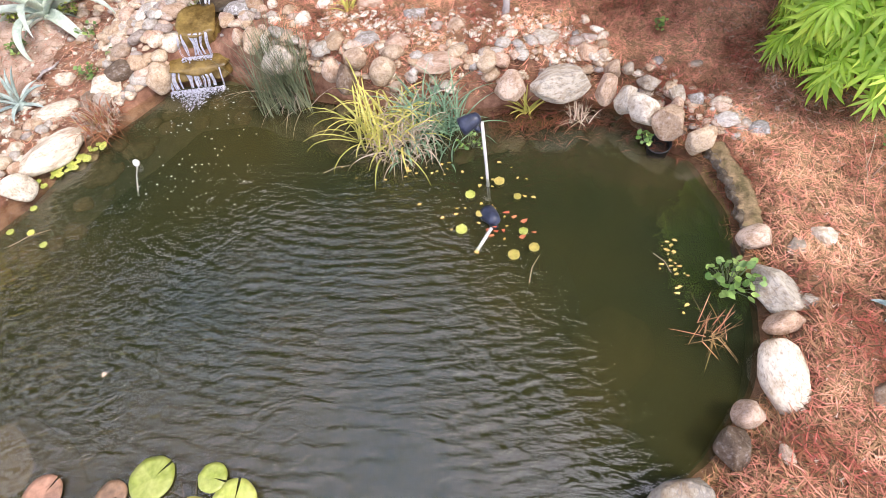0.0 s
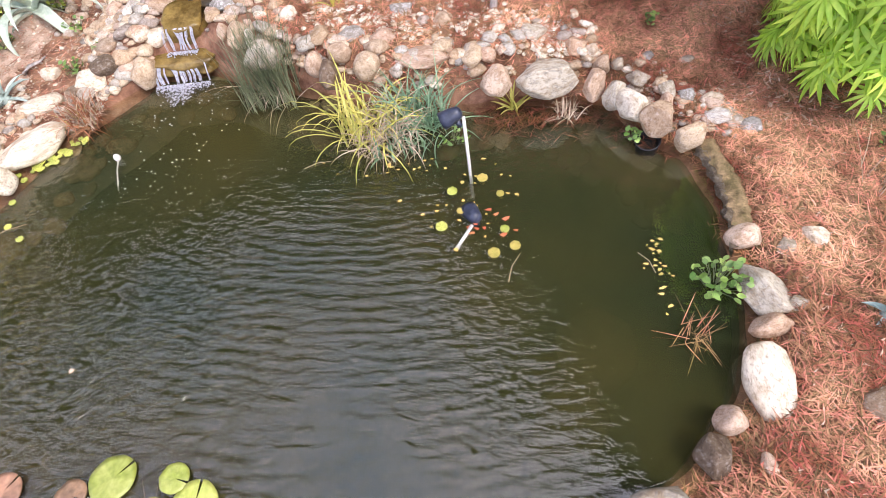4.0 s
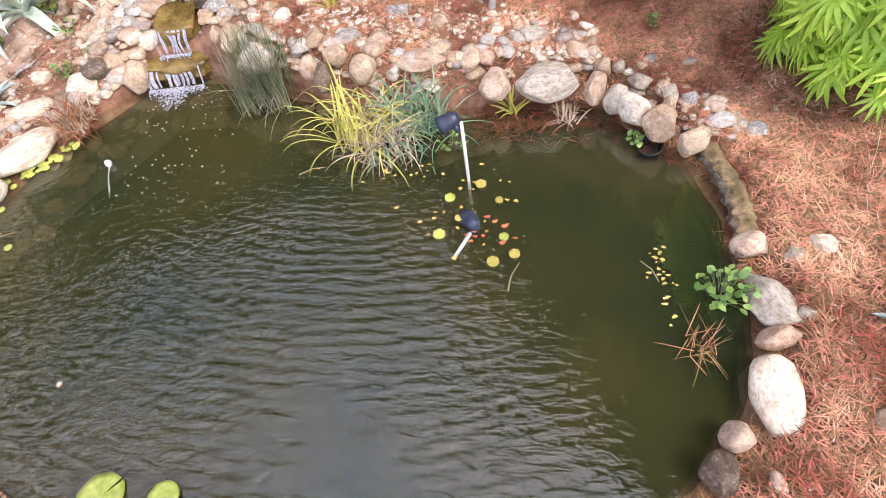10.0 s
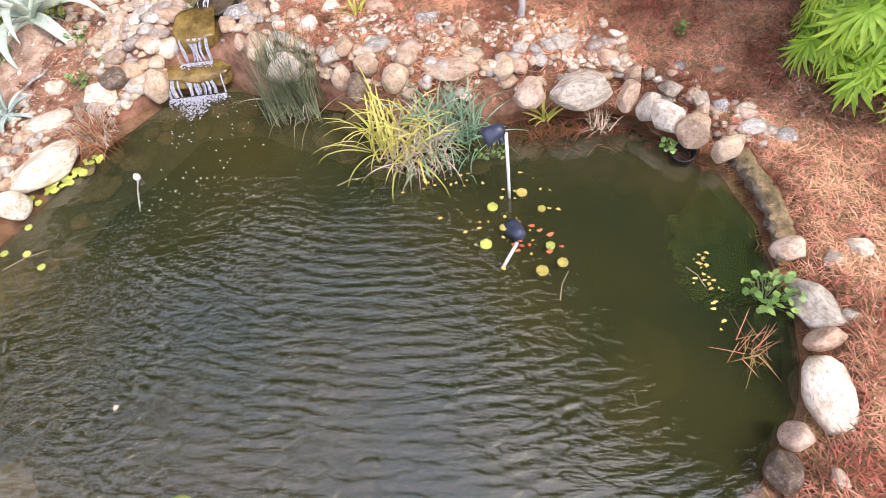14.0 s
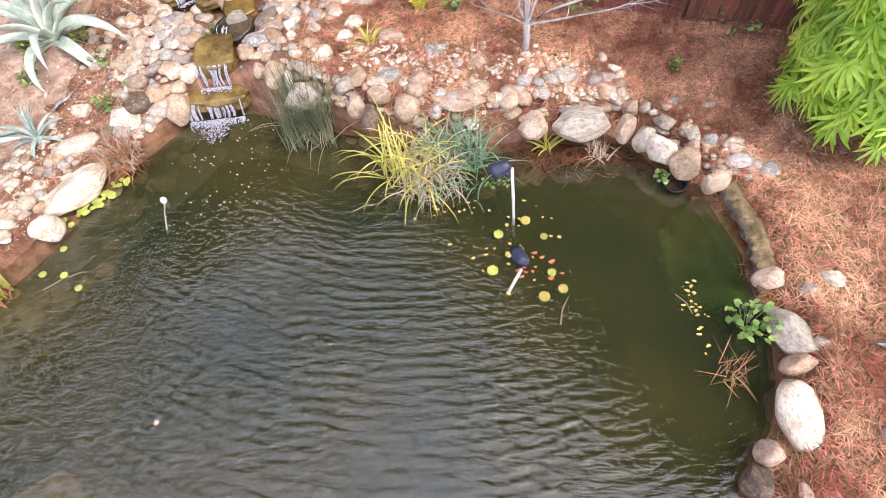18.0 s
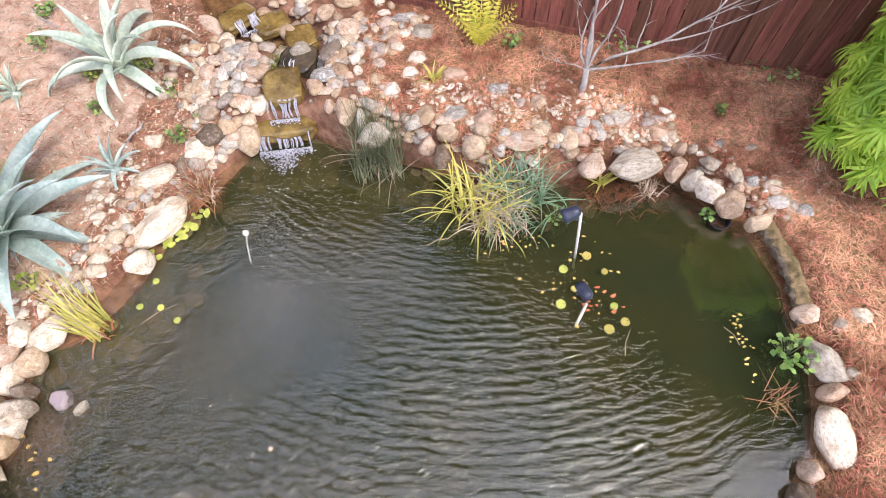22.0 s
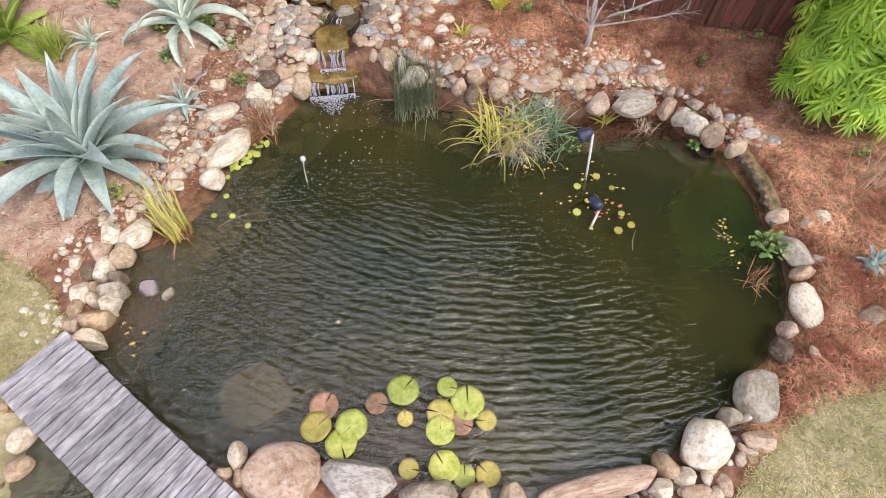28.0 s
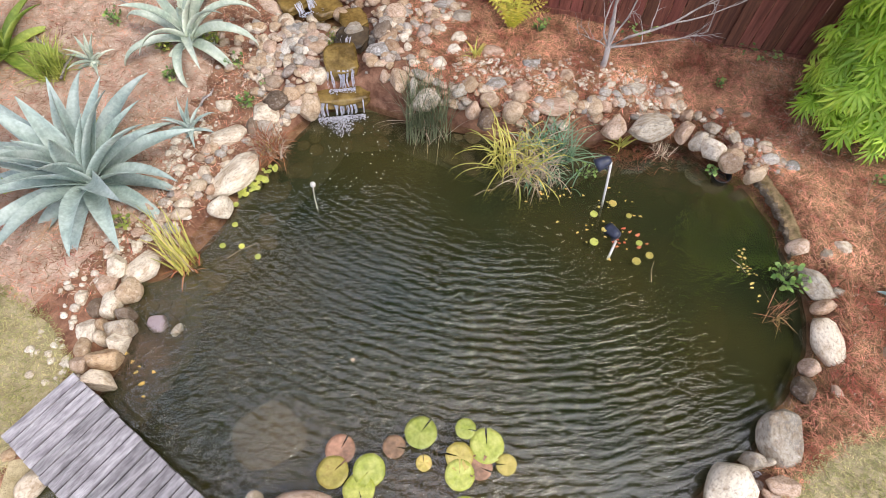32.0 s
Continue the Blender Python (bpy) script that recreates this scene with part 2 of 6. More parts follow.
REED = leafy(mat("grey_green_reeds", (0.13, 0.16, 0.08), (0.28, 0.31, 0.18), 2, 0.7, 0.0, 20, 0.35, island=True))
SHRUB = leafy(mat("bright_green_leaflets", (0.32, 0.56, 0.04), (0.64, 0.86, 0.15), 1.5, 0.45, 0.1, 30, 0.28), 0.4)
SMALL_LEAF = leafy(mat("small_green_leaves", (0.14, 0.28, 0.05), (0.34, 0.48, 0.14), 4, 0.5, 0.0, 20, 0.35, island=True))
FROND = leafy(mat("yellow_frond", (0.58, 0.6, 0.06), (0.86, 0.82, 0.2), 3, 0.5, 0.0, 20, 0.3, island=True), 0.3)
PAD = leafy(mat("lily_pad_green", (0.4, 0.46, 0.07), (0.62, 0.64, 0.17), 7, 0.35, 0.1, 25, 0.25, third=(0.55, 0.5, 0.16)), 0.12)
PAD_OLD = leafy(mat("lily_pad_yellow", (0.45, 0.38, 0.08), (0.62, 0.5, 0.14), 6, 0.4, 0.1, 25, 0.2, third=(0.4, 0.2, 0.06)), 0.12)
PAD_DEAD = mat("lily_pad_brown", (0.2, 0.12, 0.07), (0.42, 0.24, 0.14), 6, 0.5, 0.2, 25, 0.2)
BARK = mat("grey_bark", (0.26, 0.23, 0.21), (0.46, 0.42, 0.39), 12, 0.9, 0.5, 60, stretch=(1, 1, 0.3))
FENCE = mat("red_brown_stained_boards", (0.11, 0.035, 0.022), (0.21, 0.08, 0.05), 5, 0.75, 0.4, 40, 0.3, stretch=(4, 4, 0.25))
DECK = mat("weathered_grey_boards", (0.19, 0.175, 0.185), (0.45, 0.43, 0.44), 4, 0.85, 0.6, 30, 0.25, third=(0.8, 0.77, 0.78), stretch=(4, 0.9, 1), detail=12.0)
DARK_WOOD = mat("near_black_timber", (0.03, 0.025, 0.02), (0.07, 0.055, 0.045), 6, 0.8, 0.4, 30)
LINER = mat("black_liner", (0.008, 0.008, 0.009), (0.02, 0.02, 0.022), 6, 0.5, 0.2, 20)
PVC = mat("white_pvc", (0.62, 0.6, 0.57), (0.74, 0.72, 0.69), 14, 0.45, 0.05, 60)
LAMP = mat("blue_black_plastic", (0.02, 0.026, 0.045), (0.05, 0.06, 0.1), 12, 0.4, 0.1, 60)
LENS = mat("dark_lens", (0.03, 0.04, 0.06), (0.05, 0.07, 0.1), 10, 0.08, 0.0, 60)
WET_STONE = mat("wet_algae_stone", (0.12, 0.075, 0.02), (0.3, 0.2, 0.06), 5, 0.18, 0.6, 30, 0.1, third=(0.12, 0.11, 0.03))
MOSS = leafy(mat("moss", (0.14, 0.17, 0.03), (0.3, 0.32, 0.08), 20, 0.95, 0.9, 80, 0.1))
FOREST = leafy(mat("far_foliage", (0.02, 0.035, 0.012), (0.05, 0.075, 0.025), 0.6, 0.9, 0.0, 5, 0.4, island=True), 0.2)
YELLOW_LEAF = mat("fallen_yellow_leaves", (0.55, 0.38, 0.08), (0.7, 0.52, 0.16), 5, 0.7, 0.0, 30, 0.35, island=True)
RED_LEAF = mat("fallen_red_leaves", (0.4, 0.07, 0.03), (0.5, 0.2, 0.08), 5, 0.7, 0.0, 30, 0.3, island=True)


def water_material(name, ripple, tint, size=1.0):
    m = bpy.data.materials.new(name)
    m.use_nodes = True
    n, l = m.node_tree.nodes, m.node_tree.links
    n.remove(n["Principled BSDF"])
    tc = n.new("ShaderNodeTexCoord")
    mp = n.new("ShaderNodeMapping")
    mp.inputs["Rotation"].default_value, mp.inputs["Scale"].default_value = (0, 0, radians(-12)), (5.5 * size, 11 * size, 1)
    l.new(tc.outputs["Object"], mp.inputs["Vector"])
    a = n.new("ShaderNodeTexNoise")
    a.inputs["Scale"].default_value, a.inputs["Detail"].default_value, a.inputs["Distortion"].default_value = 1.5, 3.0, 0.9
    l.new(mp.outputs["Vector"], a.inputs["Vector"])
    # breeze: calm at the back, ruffled patches in front
    p = n.new("ShaderNodeTexNoise")
    p.inputs["Scale"].default_value, p.inputs["Detail"].default_value = 0.45, 1.0
    l.new(tc.outputs["Object"], p.inputs["Vector"])
    pr = n.new("ShaderNodeMapRange")
    pr.inputs["From Min"].default_value, pr.inputs["From Max"].default_value = 0.22, 0.52
    l.new(p.outputs["Fac"], pr.inputs["Value"])
    mm = n.new("ShaderNodeMath")
    mm.operation = "MULTIPLY"
    mm.inputs[1].default_value = ripple
    sx = n.new("ShaderNodeSeparateXYZ")
    l.new(tc.outputs["Object"], sx.inputs[0])
    lee = n.new("ShaderNodeMapRange")
    lee.inputs["From Min"].default_value, lee.inputs["From Max"].default_value = 4.2, 2.4
    lee.inputs["To Min"].default_value = 0.12
    l.new(sx.outputs["Y"], lee.inputs["Value"])
    both = n.new("ShaderNodeMath")
    both.operation = "MULTIPLY"
    l.new(pr.outputs["Result"], both.inputs[0])
    l.new(lee.outputs["Result"], both.inputs[1])
    calm = n.new("ShaderNodeMapRange")
    calm.inputs["From Min"].default_value, calm.inputs["From Max"].default_value = 1.3, -1.4
    calm.inputs["To Min"].default_value = 0.07
    l.new(sx.outputs["X"], calm.inputs["Value"])
    third = n.new("ShaderNodeMath")
    third.operation = "MULTIPLY"
    l.new(both.outputs[0], third.inputs[0])
    l.new(calm.outputs["Result"], third.inputs[1])
    front = n.new("ShaderNodeMapRange")
    front.inputs["From Min"].default_value, front.inputs["From Max"].default_value = 0.5, 1.7
    front.inputs["To Min"].default_value = 0.85
    l.new(sx.outputs["Y"], front.inputs["Value"])
    fourth = n.new("ShaderNodeMath")
    fourth.operation = "MULTIPLY"
    l.new(third.outputs[0], fourth.inputs[0])
    l.new(front.outputs["Result"], fourth.inputs[1])
    l.new(fourth.outputs[0], mm.inputs[0])
    # wind rings
    mo = n.new("ShaderNodeMapping")
    mo.inputs["Location"].default_value = (0.6, -6.4, 0)
    l.new(tc.outputs["Object"], mo.inputs["Vector"])
    wv = n.new("ShaderNodeTexWave")
    wv.wave_type, wv.rings_direction = "RINGS", "SPHERICAL"
    wv.inputs["Scale"].default_value, wv.inputs["Distortion"].default_value = 3.2 * size, 6.0
    wv.inputs["Detail"].default_value, wv.inputs["Detail Scale"].default_value = 2.0, 0.7
    l.new(mo.outputs["Vector"], wv.inputs["Vector"])
    hs = n.new("ShaderNodeMath")
    hs.operation = "MULTIPLY_ADD"
    hs.inputs[1].default_value = 0.2
    l.new(wv.outputs["Fac"], hs.inputs[0])
    l.new(a.outputs["Fac"], hs.inputs[2])
    bp = n.new("ShaderNodeBump")
    bp.inputs["Distance"].default_value = 0.034
    l.new(mm.outputs[0], bp.inputs["Strength"])
    l.new(hs.outputs[0], bp.inputs["Height"])
    lw = n.new("ShaderNodeLayerWeight")
    l.new(bp.outputs["Normal"], lw.inputs["Normal"])
    pw = n.new("ShaderNodeMath")
    pw.operation = "POWER"
    pw.inputs[1].default_value = 4.0
    l.new(lw.outputs["Facing"], pw.inputs[0])
    fr = n.new("ShaderNodeMapRange")
    fr.inputs["To Min"].default_value, fr.inputs["To Max"].default_value = 0.092, 0.9
    l.new(pw.outputs[0], fr.inputs["Value"])
    gl = n.new("ShaderNodeBsdfGlossy")
    gl.inputs["Roughness"].default_value = 0.03
    l.new(bp.outputs["Normal"], gl.inputs["Normal"])
    tr = n.new("ShaderNodeBsdfTransparent")
    tr.inputs["Color"].default_value = (*tint, 1)
    mx = n.new("ShaderNodeMixShader")
    l.new(fr.outputs[0], mx.inputs[0])
    l.new(tr.outputs[0], mx.inputs[1])
    l.new(gl.outputs[0], mx.inputs[2])
    l.new(mx.outputs[0], n["Material Output"].inputs["Surface"])
    return m


WATER = water_material("pond_water", 1.0, (0.9, 0.91, 0.82))
STREAM = water_material("stream_water", 0.9, (0.85, 0.85, 0.7), 4.0)


FOAM = mat("white_water", (0.5, 0.52, 0.55), (0.85, 0.86, 0.88), 25, 0.2, 0.9, 60, stretch=(3, 3, 0.4))


# ---- helpers for building ----
def mesh_object(name, verts, faces, material, parent=None, smooth=False, label=""):
    me = bpy.data.meshes.new(name)
    me.from_pydata([tuple(v) for v in verts], [], faces)
    me.materials.append(material)
    if smooth:
        me.polygons.foreach_set("use_smooth", [True] * len(me.polygons))
    me.update()
    ob = new(name, me)
    if parent:
        ob.parent = parent
    if label:
        ob["label"] = label
    return ob


def part(name, bm, material, parent=None, label="", smooth=True):
    """Links a bmesh as one mesh object under a thing or a part."""
    me = bpy.data.meshes.new(name)
    bm.to_mesh(me)
    bm.free()
    me.materials.append(material)
    if smooth:
        me.polygons.foreach_set("use_smooth", [True] * len(me.polygons))
    ob = new(name, me)
    if parent:
        ob.parent = parent
    if label:
        ob["label"] = label
    return ob


def share(name, me, parent, m):
    ob = new(name, me)
    ob.parent = parent
    ob.matrix_basis = m
    return ob


def thing(name, at, label, category, group="", kind=""):
    ob = new(name)
    ob.location = at
    return tagged(ob, label, category, group, kind)


def smooth_step(a, b, x):
    t = min(1.0, max(0.0, (x - a) / (b - a)))
    return t * t * (3 - 2 * t)


def tube(bm, pts, radii, sides=8, cap=True):
    """A tapered tube through points."""
    rings = []
    for i, p in enumerate(pts):
        p = Vector(p)
        d = (Vector(pts[min(i + 1, len(pts) - 1)]) - Vector(pts[max(i - 1, 0)])).normalized()
        u = d.orthogonal().normalized()
        v = d.cross(u)
        rings.append([bm.verts.new(p + (u * math.cos(k * 2 * math.pi / sides) + v * math.sin(k * 2 * math.pi / sides)) * radii[i]) for k in range(sides)])
    for a, b in zip(rings, rings[1:]):
        # align the start of the next ring
        off = min(range(sides), key=lambda k: (b[k].co - a[0].co).length)
        for k in range(sides):
            bm.faces.new((a[k], a[(k + 1) % sides], b[(k + 1 + off) % sides], b[(k + off) % sides]))
    if cap:
        bm.faces.new(rings[0][::-1])
        bm.faces.new(rings[-1])


def box(bm, cx, cy, cz, sx, sy, sz, bevel=0.0, rot=None):
    r = bmesh.ops.create_cube(bm, size=1.0)
    m = Matrix.Translation((cx, cy, cz)) @ (rot or Matrix.Identity(4)) @ Matrix.Diagonal((sx, sy, sz, 1))
    bmesh.ops.transform(bm, matrix=m, verts=r["verts"])
    if bevel:
        edges = {e for v in r["verts"] for e in v.link_edges}
        bmesh.ops.bevel(bm, geom=list(edges), offset=bevel, segments=2, affect="EDGES")


# ---- the pond's outline, smooth and closed ----
SHORE = [
    (-3.04, 5.19), (-2.73, 5.24), (-2.35, 5.27), (-1.96, 5.11), (-1.21, 4.83), (-0.68, 4.6), (0.2, 4.51), (0.54, 4.6), (0.98, 4.55), (1.27, 4.55),
    (1.47, 4.5), (1.58, 4.29), (1.72, 4.12), (1.83, 3.96), (1.99, 3.82), (2.06, 3.56), (2.12, 3.31), (2.12, 3.03), (2.11, 2.76), (2.13, 2.61),
    (2.1, 2.41), (2.06, 2.21), (2.0, 2.03), (1.88, 1.77), (1.7, 1.58), (1.5, 1.36), (1.23, 1.14), (1.0, 0.9), (0.75, 0.78), (0.46, 0.64),
    (0.14, 0.45), (-0.4, 0.44), (-0.95, 0.37), (-1.32, 0.43), (-1.97, 0.54), (-2.4, 0.71), (-2.78, 0.77), (-3.21, 0.84), (-3.45, 0.86), (-3.8, 0.8),
    (-4.35, 0.31), (-4.95, 0.26), (-5.3, 0.81), (-4.89, 1.87), (-4.76, 2.12), (-4.76, 2.34), (-4.72, 2.66), (-4.73, 2.97), (-4.49, 3.07), (-4.17, 3.41),
    (-3.97, 3.73), (-3.87, 3.95), (-3.7, 4.33), (-3.4, 4.74), (-3.21, 4.99),
]
CX, CY = -1.0, 2.8
NANG = 360


def shore_radius():
    """Distance of the shore from the middle, by angle, with a little unevenness."""
    pts = []
    n = len(SHORE)
    for i in range(n):
        p0, p1, p2, p3 = (Vector(SHORE[(i + k - 1) % n]) for k in range(4))
        for s in range(12):
            t = s / 12
            pts.append(0.5 * ((2 * p1) + (p2 - p0) * t + (2 * p0 - 5 * p1 + 4 * p2 - p3) * t * t + (3 * p1 - p0 - 3 * p2 + p3) * t ** 3))
    ang = np.array([math.atan2(p.y - CY, p.x - CX) for p in pts])
    rad = np.array([math.hypot(p.x - CX, p.y - CY) for p in pts])
    o = np.argsort(ang)
    ang, rad = ang[o], rad[o]
    grid = np.linspace(-math.pi, math.pi, NANG, endpoint=False)
    r = np.interp(grid, np.r_[ang - 2 * math.pi, ang, ang + 2 * math.pi], np.r_[rad, rad, rad])
    # the water stands further under the back stones
    back = np.array([max(smooth_step(1.0, 1.9, q * math.sin(a)), smooth_step(1.3, 2.3, -q * math.cos(a))) for a, q in zip(grid, r)])
    return grid, r + 0.06 + 0.04 * back


ANG, RAD = shore_radius()


def shore_at(a):
    return float(np.interp((a + math.pi) % (2 * math.pi), ANG + math.pi, RAD, period=2 * math.pi))


def outside(x, y):
    """Metres from the shore, roughly; negative in the pond."""
    return math.hypot(x - CX, y - CY) - shore_at(math.atan2(y - CY, x - CX))


STREAM_LINE = [(-2.73, 5.15), (-2.71, 5.7), (-2.53, 6.15), (-2.53, 6.45), (-3.13, 6.7), (-3.53, 7.1), (-3.83, 7.9)]


def stream_distance(x, y):
    best = 9.0
    for (ax, ay), (bx, by) in zip(STREAM_LINE, STREAM_LINE[1:]):
        t = max(0, min(1, ((x - ax) * (bx - ax) + (y - ay) * (by - ay)) / ((bx - ax) ** 2 + (by - ay) ** 2)))
        best = min(best, math.hypot(x - ax - t * (bx - ax), y - ay - t * (by - ay)))
    return best


def ground_z(x, y):
    d = outside(x, y)
    z = 0.18 * smooth_step(0.02, 0.26, d) - 0.05 - 0.07 * smooth_step(0.0, -0.15, d)
    z += 0.02 * max(0, min(d, 20))
    hill = 0.34 * smooth_step(3.7, 5.6, y) * smooth_step(-3.8, -2.7, x)
    hill += 0.5 * smooth_step(4.6, 8.0, y) * smooth_step(-2.7, -3.8, x)
    z += hill * smooth_step(-0.05, 0.06, d)
    if 5.0 < y < 8.5:
        z -= 0.17 * smooth_step(0.42, 0.2, stream_distance(x, y))
    z += 0.035 * noise.noise(Vector((x * 1.1, y * 1.1, 0))) * smooth_step(0.1, 0.5, d)
    z += 0.012 * noise.noise(Vector((x * 5, y * 5, 3)))
    return z


# ---- ground, lawn, pond bottom and water ----
def polar_sheet(name, rings, height, material, skip=None):
    verts = []
    for d, inside in rings:
        for a, r in zip(ANG, RAD):
            q = r * d if inside else r + d
            x, y = CX + q * math.cos(a), CY + q * math.sin(a)
            verts.append((x, y, height(x, y, d)))
    faces = []
    for i in range(len(rings) - 1):
        for k in range(NANG):
            k2 = (k + 1) % NANG
            faces.append((i * NANG + k, i * NANG + k2, (i + 1) * NANG + k2, (i + 1) * NANG + k))
    return mesh_object(name, verts, faces, material, smooth=True)


OUT = [-0.1, -0.05, 0.0, 0.04, 0.08, 0.12, 0.16] + [0.16 + 0.07 * i for i in range(1, 66)] + [5.2, 6, 7, 8.5, 10, 13, 17, 25, 40, 80, 200, 900]
ground = polar_sheet("ground", [(d, False) for d in OUT], lambda x, y, d: ground_z(x, y), SOIL)
tagged(ground, "sloping garden bed of reddish pine straw and soil round the pond", "ground", kind="structure")


def bottom_z(x, y, d):
    e = -outside(x, y)
    return -0.06 - (0.13 + 0.3 * smooth_step(0.2, 1.2, x)) * smooth_step(0.0, 0.25, e) - 0.55 * smooth_step(0.55, 1.2, e) + 0.05 * noise.noise(Vector((x * 1.3, y * 1.3, 7)))


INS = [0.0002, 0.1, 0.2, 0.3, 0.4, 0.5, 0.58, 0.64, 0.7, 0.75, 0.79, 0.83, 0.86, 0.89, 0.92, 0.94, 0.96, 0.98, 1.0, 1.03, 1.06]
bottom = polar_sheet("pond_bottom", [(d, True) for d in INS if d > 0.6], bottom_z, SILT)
# deep middle split off so its colour can carry the dimming with depth
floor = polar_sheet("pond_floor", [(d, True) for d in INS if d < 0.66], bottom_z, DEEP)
tagged(floor, "dark green liner in the pond's deep middle, darkened for light lost in depth", "pond floor", kind="structure")
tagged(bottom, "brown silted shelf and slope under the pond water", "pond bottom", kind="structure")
water = polar_sheet("water", [(d, True) for d in (0.0002, 0.3, 0.6, 0.85, 1.0, 1.04, 1.08)], lambda x, y, d: 0.0, WATER)
tagged(water, "dark olive pond water with small wind ripples and sky reflections", "water", kind="structure")


# suspended silt: faint drifting layers that hide the depth
MURK = bpy.data.materials.new("suspended_silt")
MURK.use_nodes = True
_n, _l = MURK.node_tree.nodes, MURK.node_tree.links
_b = _n["Principled BSDF"]
_b.inputs["Roughness"].default_value, _b.inputs["Specular IOR Level"].default_value = 1.0, 0.0
_t = _n.new("ShaderNodeTexNoise")
_t.inputs["Scale"].default_value, _t.inputs["Detail"].default_value = 0.55, 4.0
_r = _n.new("ShaderNodeValToRGB")
_r.color_ramp.elements[0].position, _r.color_ramp.elements[1].position = 0.35, 0.65
_r.color_ramp.elements[0].color, _r.color_ramp.elements[1].color = (0.04, 0.053, 0.026, 1), (0.1, 0.085, 0.03, 1)
_tc = _n.new("ShaderNodeTexCoord")
_l.new(_tc.outputs["Object"], _t.inputs["Vector"])
_l.new(_t.outputs["Fac"], _r.inputs["Fac"])
_l.new(_r.outputs["Color"], _b.inputs["Base Color"])
_x, _m = _n.new("ShaderNodeBsdfTransparent"), _n.new("ShaderNodeMixShader")
_m.inputs[0].default_value = 0.55
_l.new(_x.outputs[0], _m.inputs[1])
_l.new(_b.outputs[0], _m.inputs[2])
_l.new(_m.outputs[0], _n["Material Output"].inputs["Surface"])
for depth in (-0.08, -0.23):
    layer = polar_sheet("silt_layer", [(d, True) for d in (0.0002, 0.3, 0.6, 0.85, 0.97, 1.0)], lambda x, y, d: depth, MURK)
    tagged(layer, "murky olive suspended silt in the pond water", "water", kind="structure")


def patch(name, cx, cy, rx, ry, rot, material, label, lift=0.012):
    """An uneven patch of lawn lying on the ground sheet."""
    verts, faces = [], []
    rings, seg = 16, 72
    c, s = math.cos(rot), math.sin(rot)
    for i in range(rings + 1):
        for k in range(seg):
            a = 2 * math.pi * k / seg
            q = (i + 0.02) / rings * (1 + 0.08 * noise.noise(Vector((math.cos(a) * 2, math.sin(a) * 2, cx))) + 0.05 * noise.noise(Vector((math.cos(a) * 7, math.sin(a) * 7, cx))))
            u, v = rx * q * math.cos(a), ry * q * math.sin(a)
            x, y = cx + c * u - s * v, cy + s * u + c * v
            verts.append((x, y, ground_z(x, y) + (lift if i < rings else -0.02)))
    for i in range(rings):
        for k in range(seg):
            faces.append((i * seg + k, i * seg + (k + 1) % seg, (i + 1) * seg + (k + 1) % seg, (i + 1) * seg + k))
    return tagged(mesh_object(name, verts, faces, material, smooth=True), label, "lawn" if "lawn" in name else "soil", kind="structure")


LAWNS = [(-6.75, 1.3, 1.85, 1.85, 0.2), (1.95, -0.55, 1.75, 1.45, 0.6)]
patch("lawn_left", *LAWNS[0], LAWN, "patchy pale green lawn beside the pond edging")
patch("lawn_front", *LAWNS[1], LAWN, "dry straw-coloured lawn beyond the boulders")
patch("sandy_bank", -6.0, 5.6, 1.75, 3.3, -0.12, SAND, "pinkish sandy soil with litter on the left bank", 0.006)


# ---- stones ----
def rock_mesh(seed, angular):
    """One rock of unit half-size: rounded cobble or blocky boulder."""
    bm = bmesh.new()
    bmesh.ops.create_icosphere(bm, subdivisions=4 if angular else 3, radius=1.0)
    rnd = random.Random(seed)
    off = Vector((seed * 3.7, seed * 1.3, seed * 2.1))
    planes = []
    for _ in range(13 if angular else 9):
        v = Vector((rnd.gauss(0, 1), rnd.gauss(0, 1), rnd.gauss(0, 0.8))).normalized()
        planes.append((v, rnd.uniform(0.6, 0.84) if angular else rnd.uniform(0.7, 0.93)))
    for v in bm.verts:
        p = v.co.copy()
        p *= 1 + 0.3 * noise.noise(p * 0.8 + off) + 0.09 * noise.noise(p * 2.2 + off)
        for nrm, lim in planes:
            over = p.dot(nrm) - lim
            if over > 0:
                p -= nrm * over * (0.95 if angular else 0.82)
        p *= 1 + 0.02 * noise.noise(p * 6 + off) + (0.012 * noise.noise(p * 14 + off) if angular else 0)
        v.co = p
    # fit to unit half-sizes
    lo = Vector([min(v.co[k] for v in bm.verts) for k in range(3)])
    hi = Vector([max(v.co[k] for v in bm.verts) for k in range(3)])
    for v in bm.verts:
        v.co = Vector([(v.co[k] - (lo[k] + hi[k]) / 2) / ((hi[k] - lo[k]) / 2) for k in range(3)])
    me = bpy.data.meshes.new("stone")
    bm.to_mesh(me)
    bm.free()
    me.polygons.foreach_set("use_smooth", [True] * len(me.polygons))
    return me


ROCKS = {}


def rock_data(shape, colour):
    """Meshes are shared between stones of one shape and colour."""
    if (shape, colour) not in ROCKS:
        me = rock_mesh(shape + 1, shape >= 6)
        me.materials.append(STONE[colour] if colour not in "su" else (SUNK if colour == "s" else SUNK_PALE))
        ROCKS[shape, colour] = me
    return ROCKS[shape, colour]


WORDS = {"w": "cream", "t": "tan brown", "g": "grey", "b": "dark blue-grey", "p": "pinkish", "d": "dark brown", "v": "white veined", "m": "mauve", "s": "silted", "u": "pale brown"}


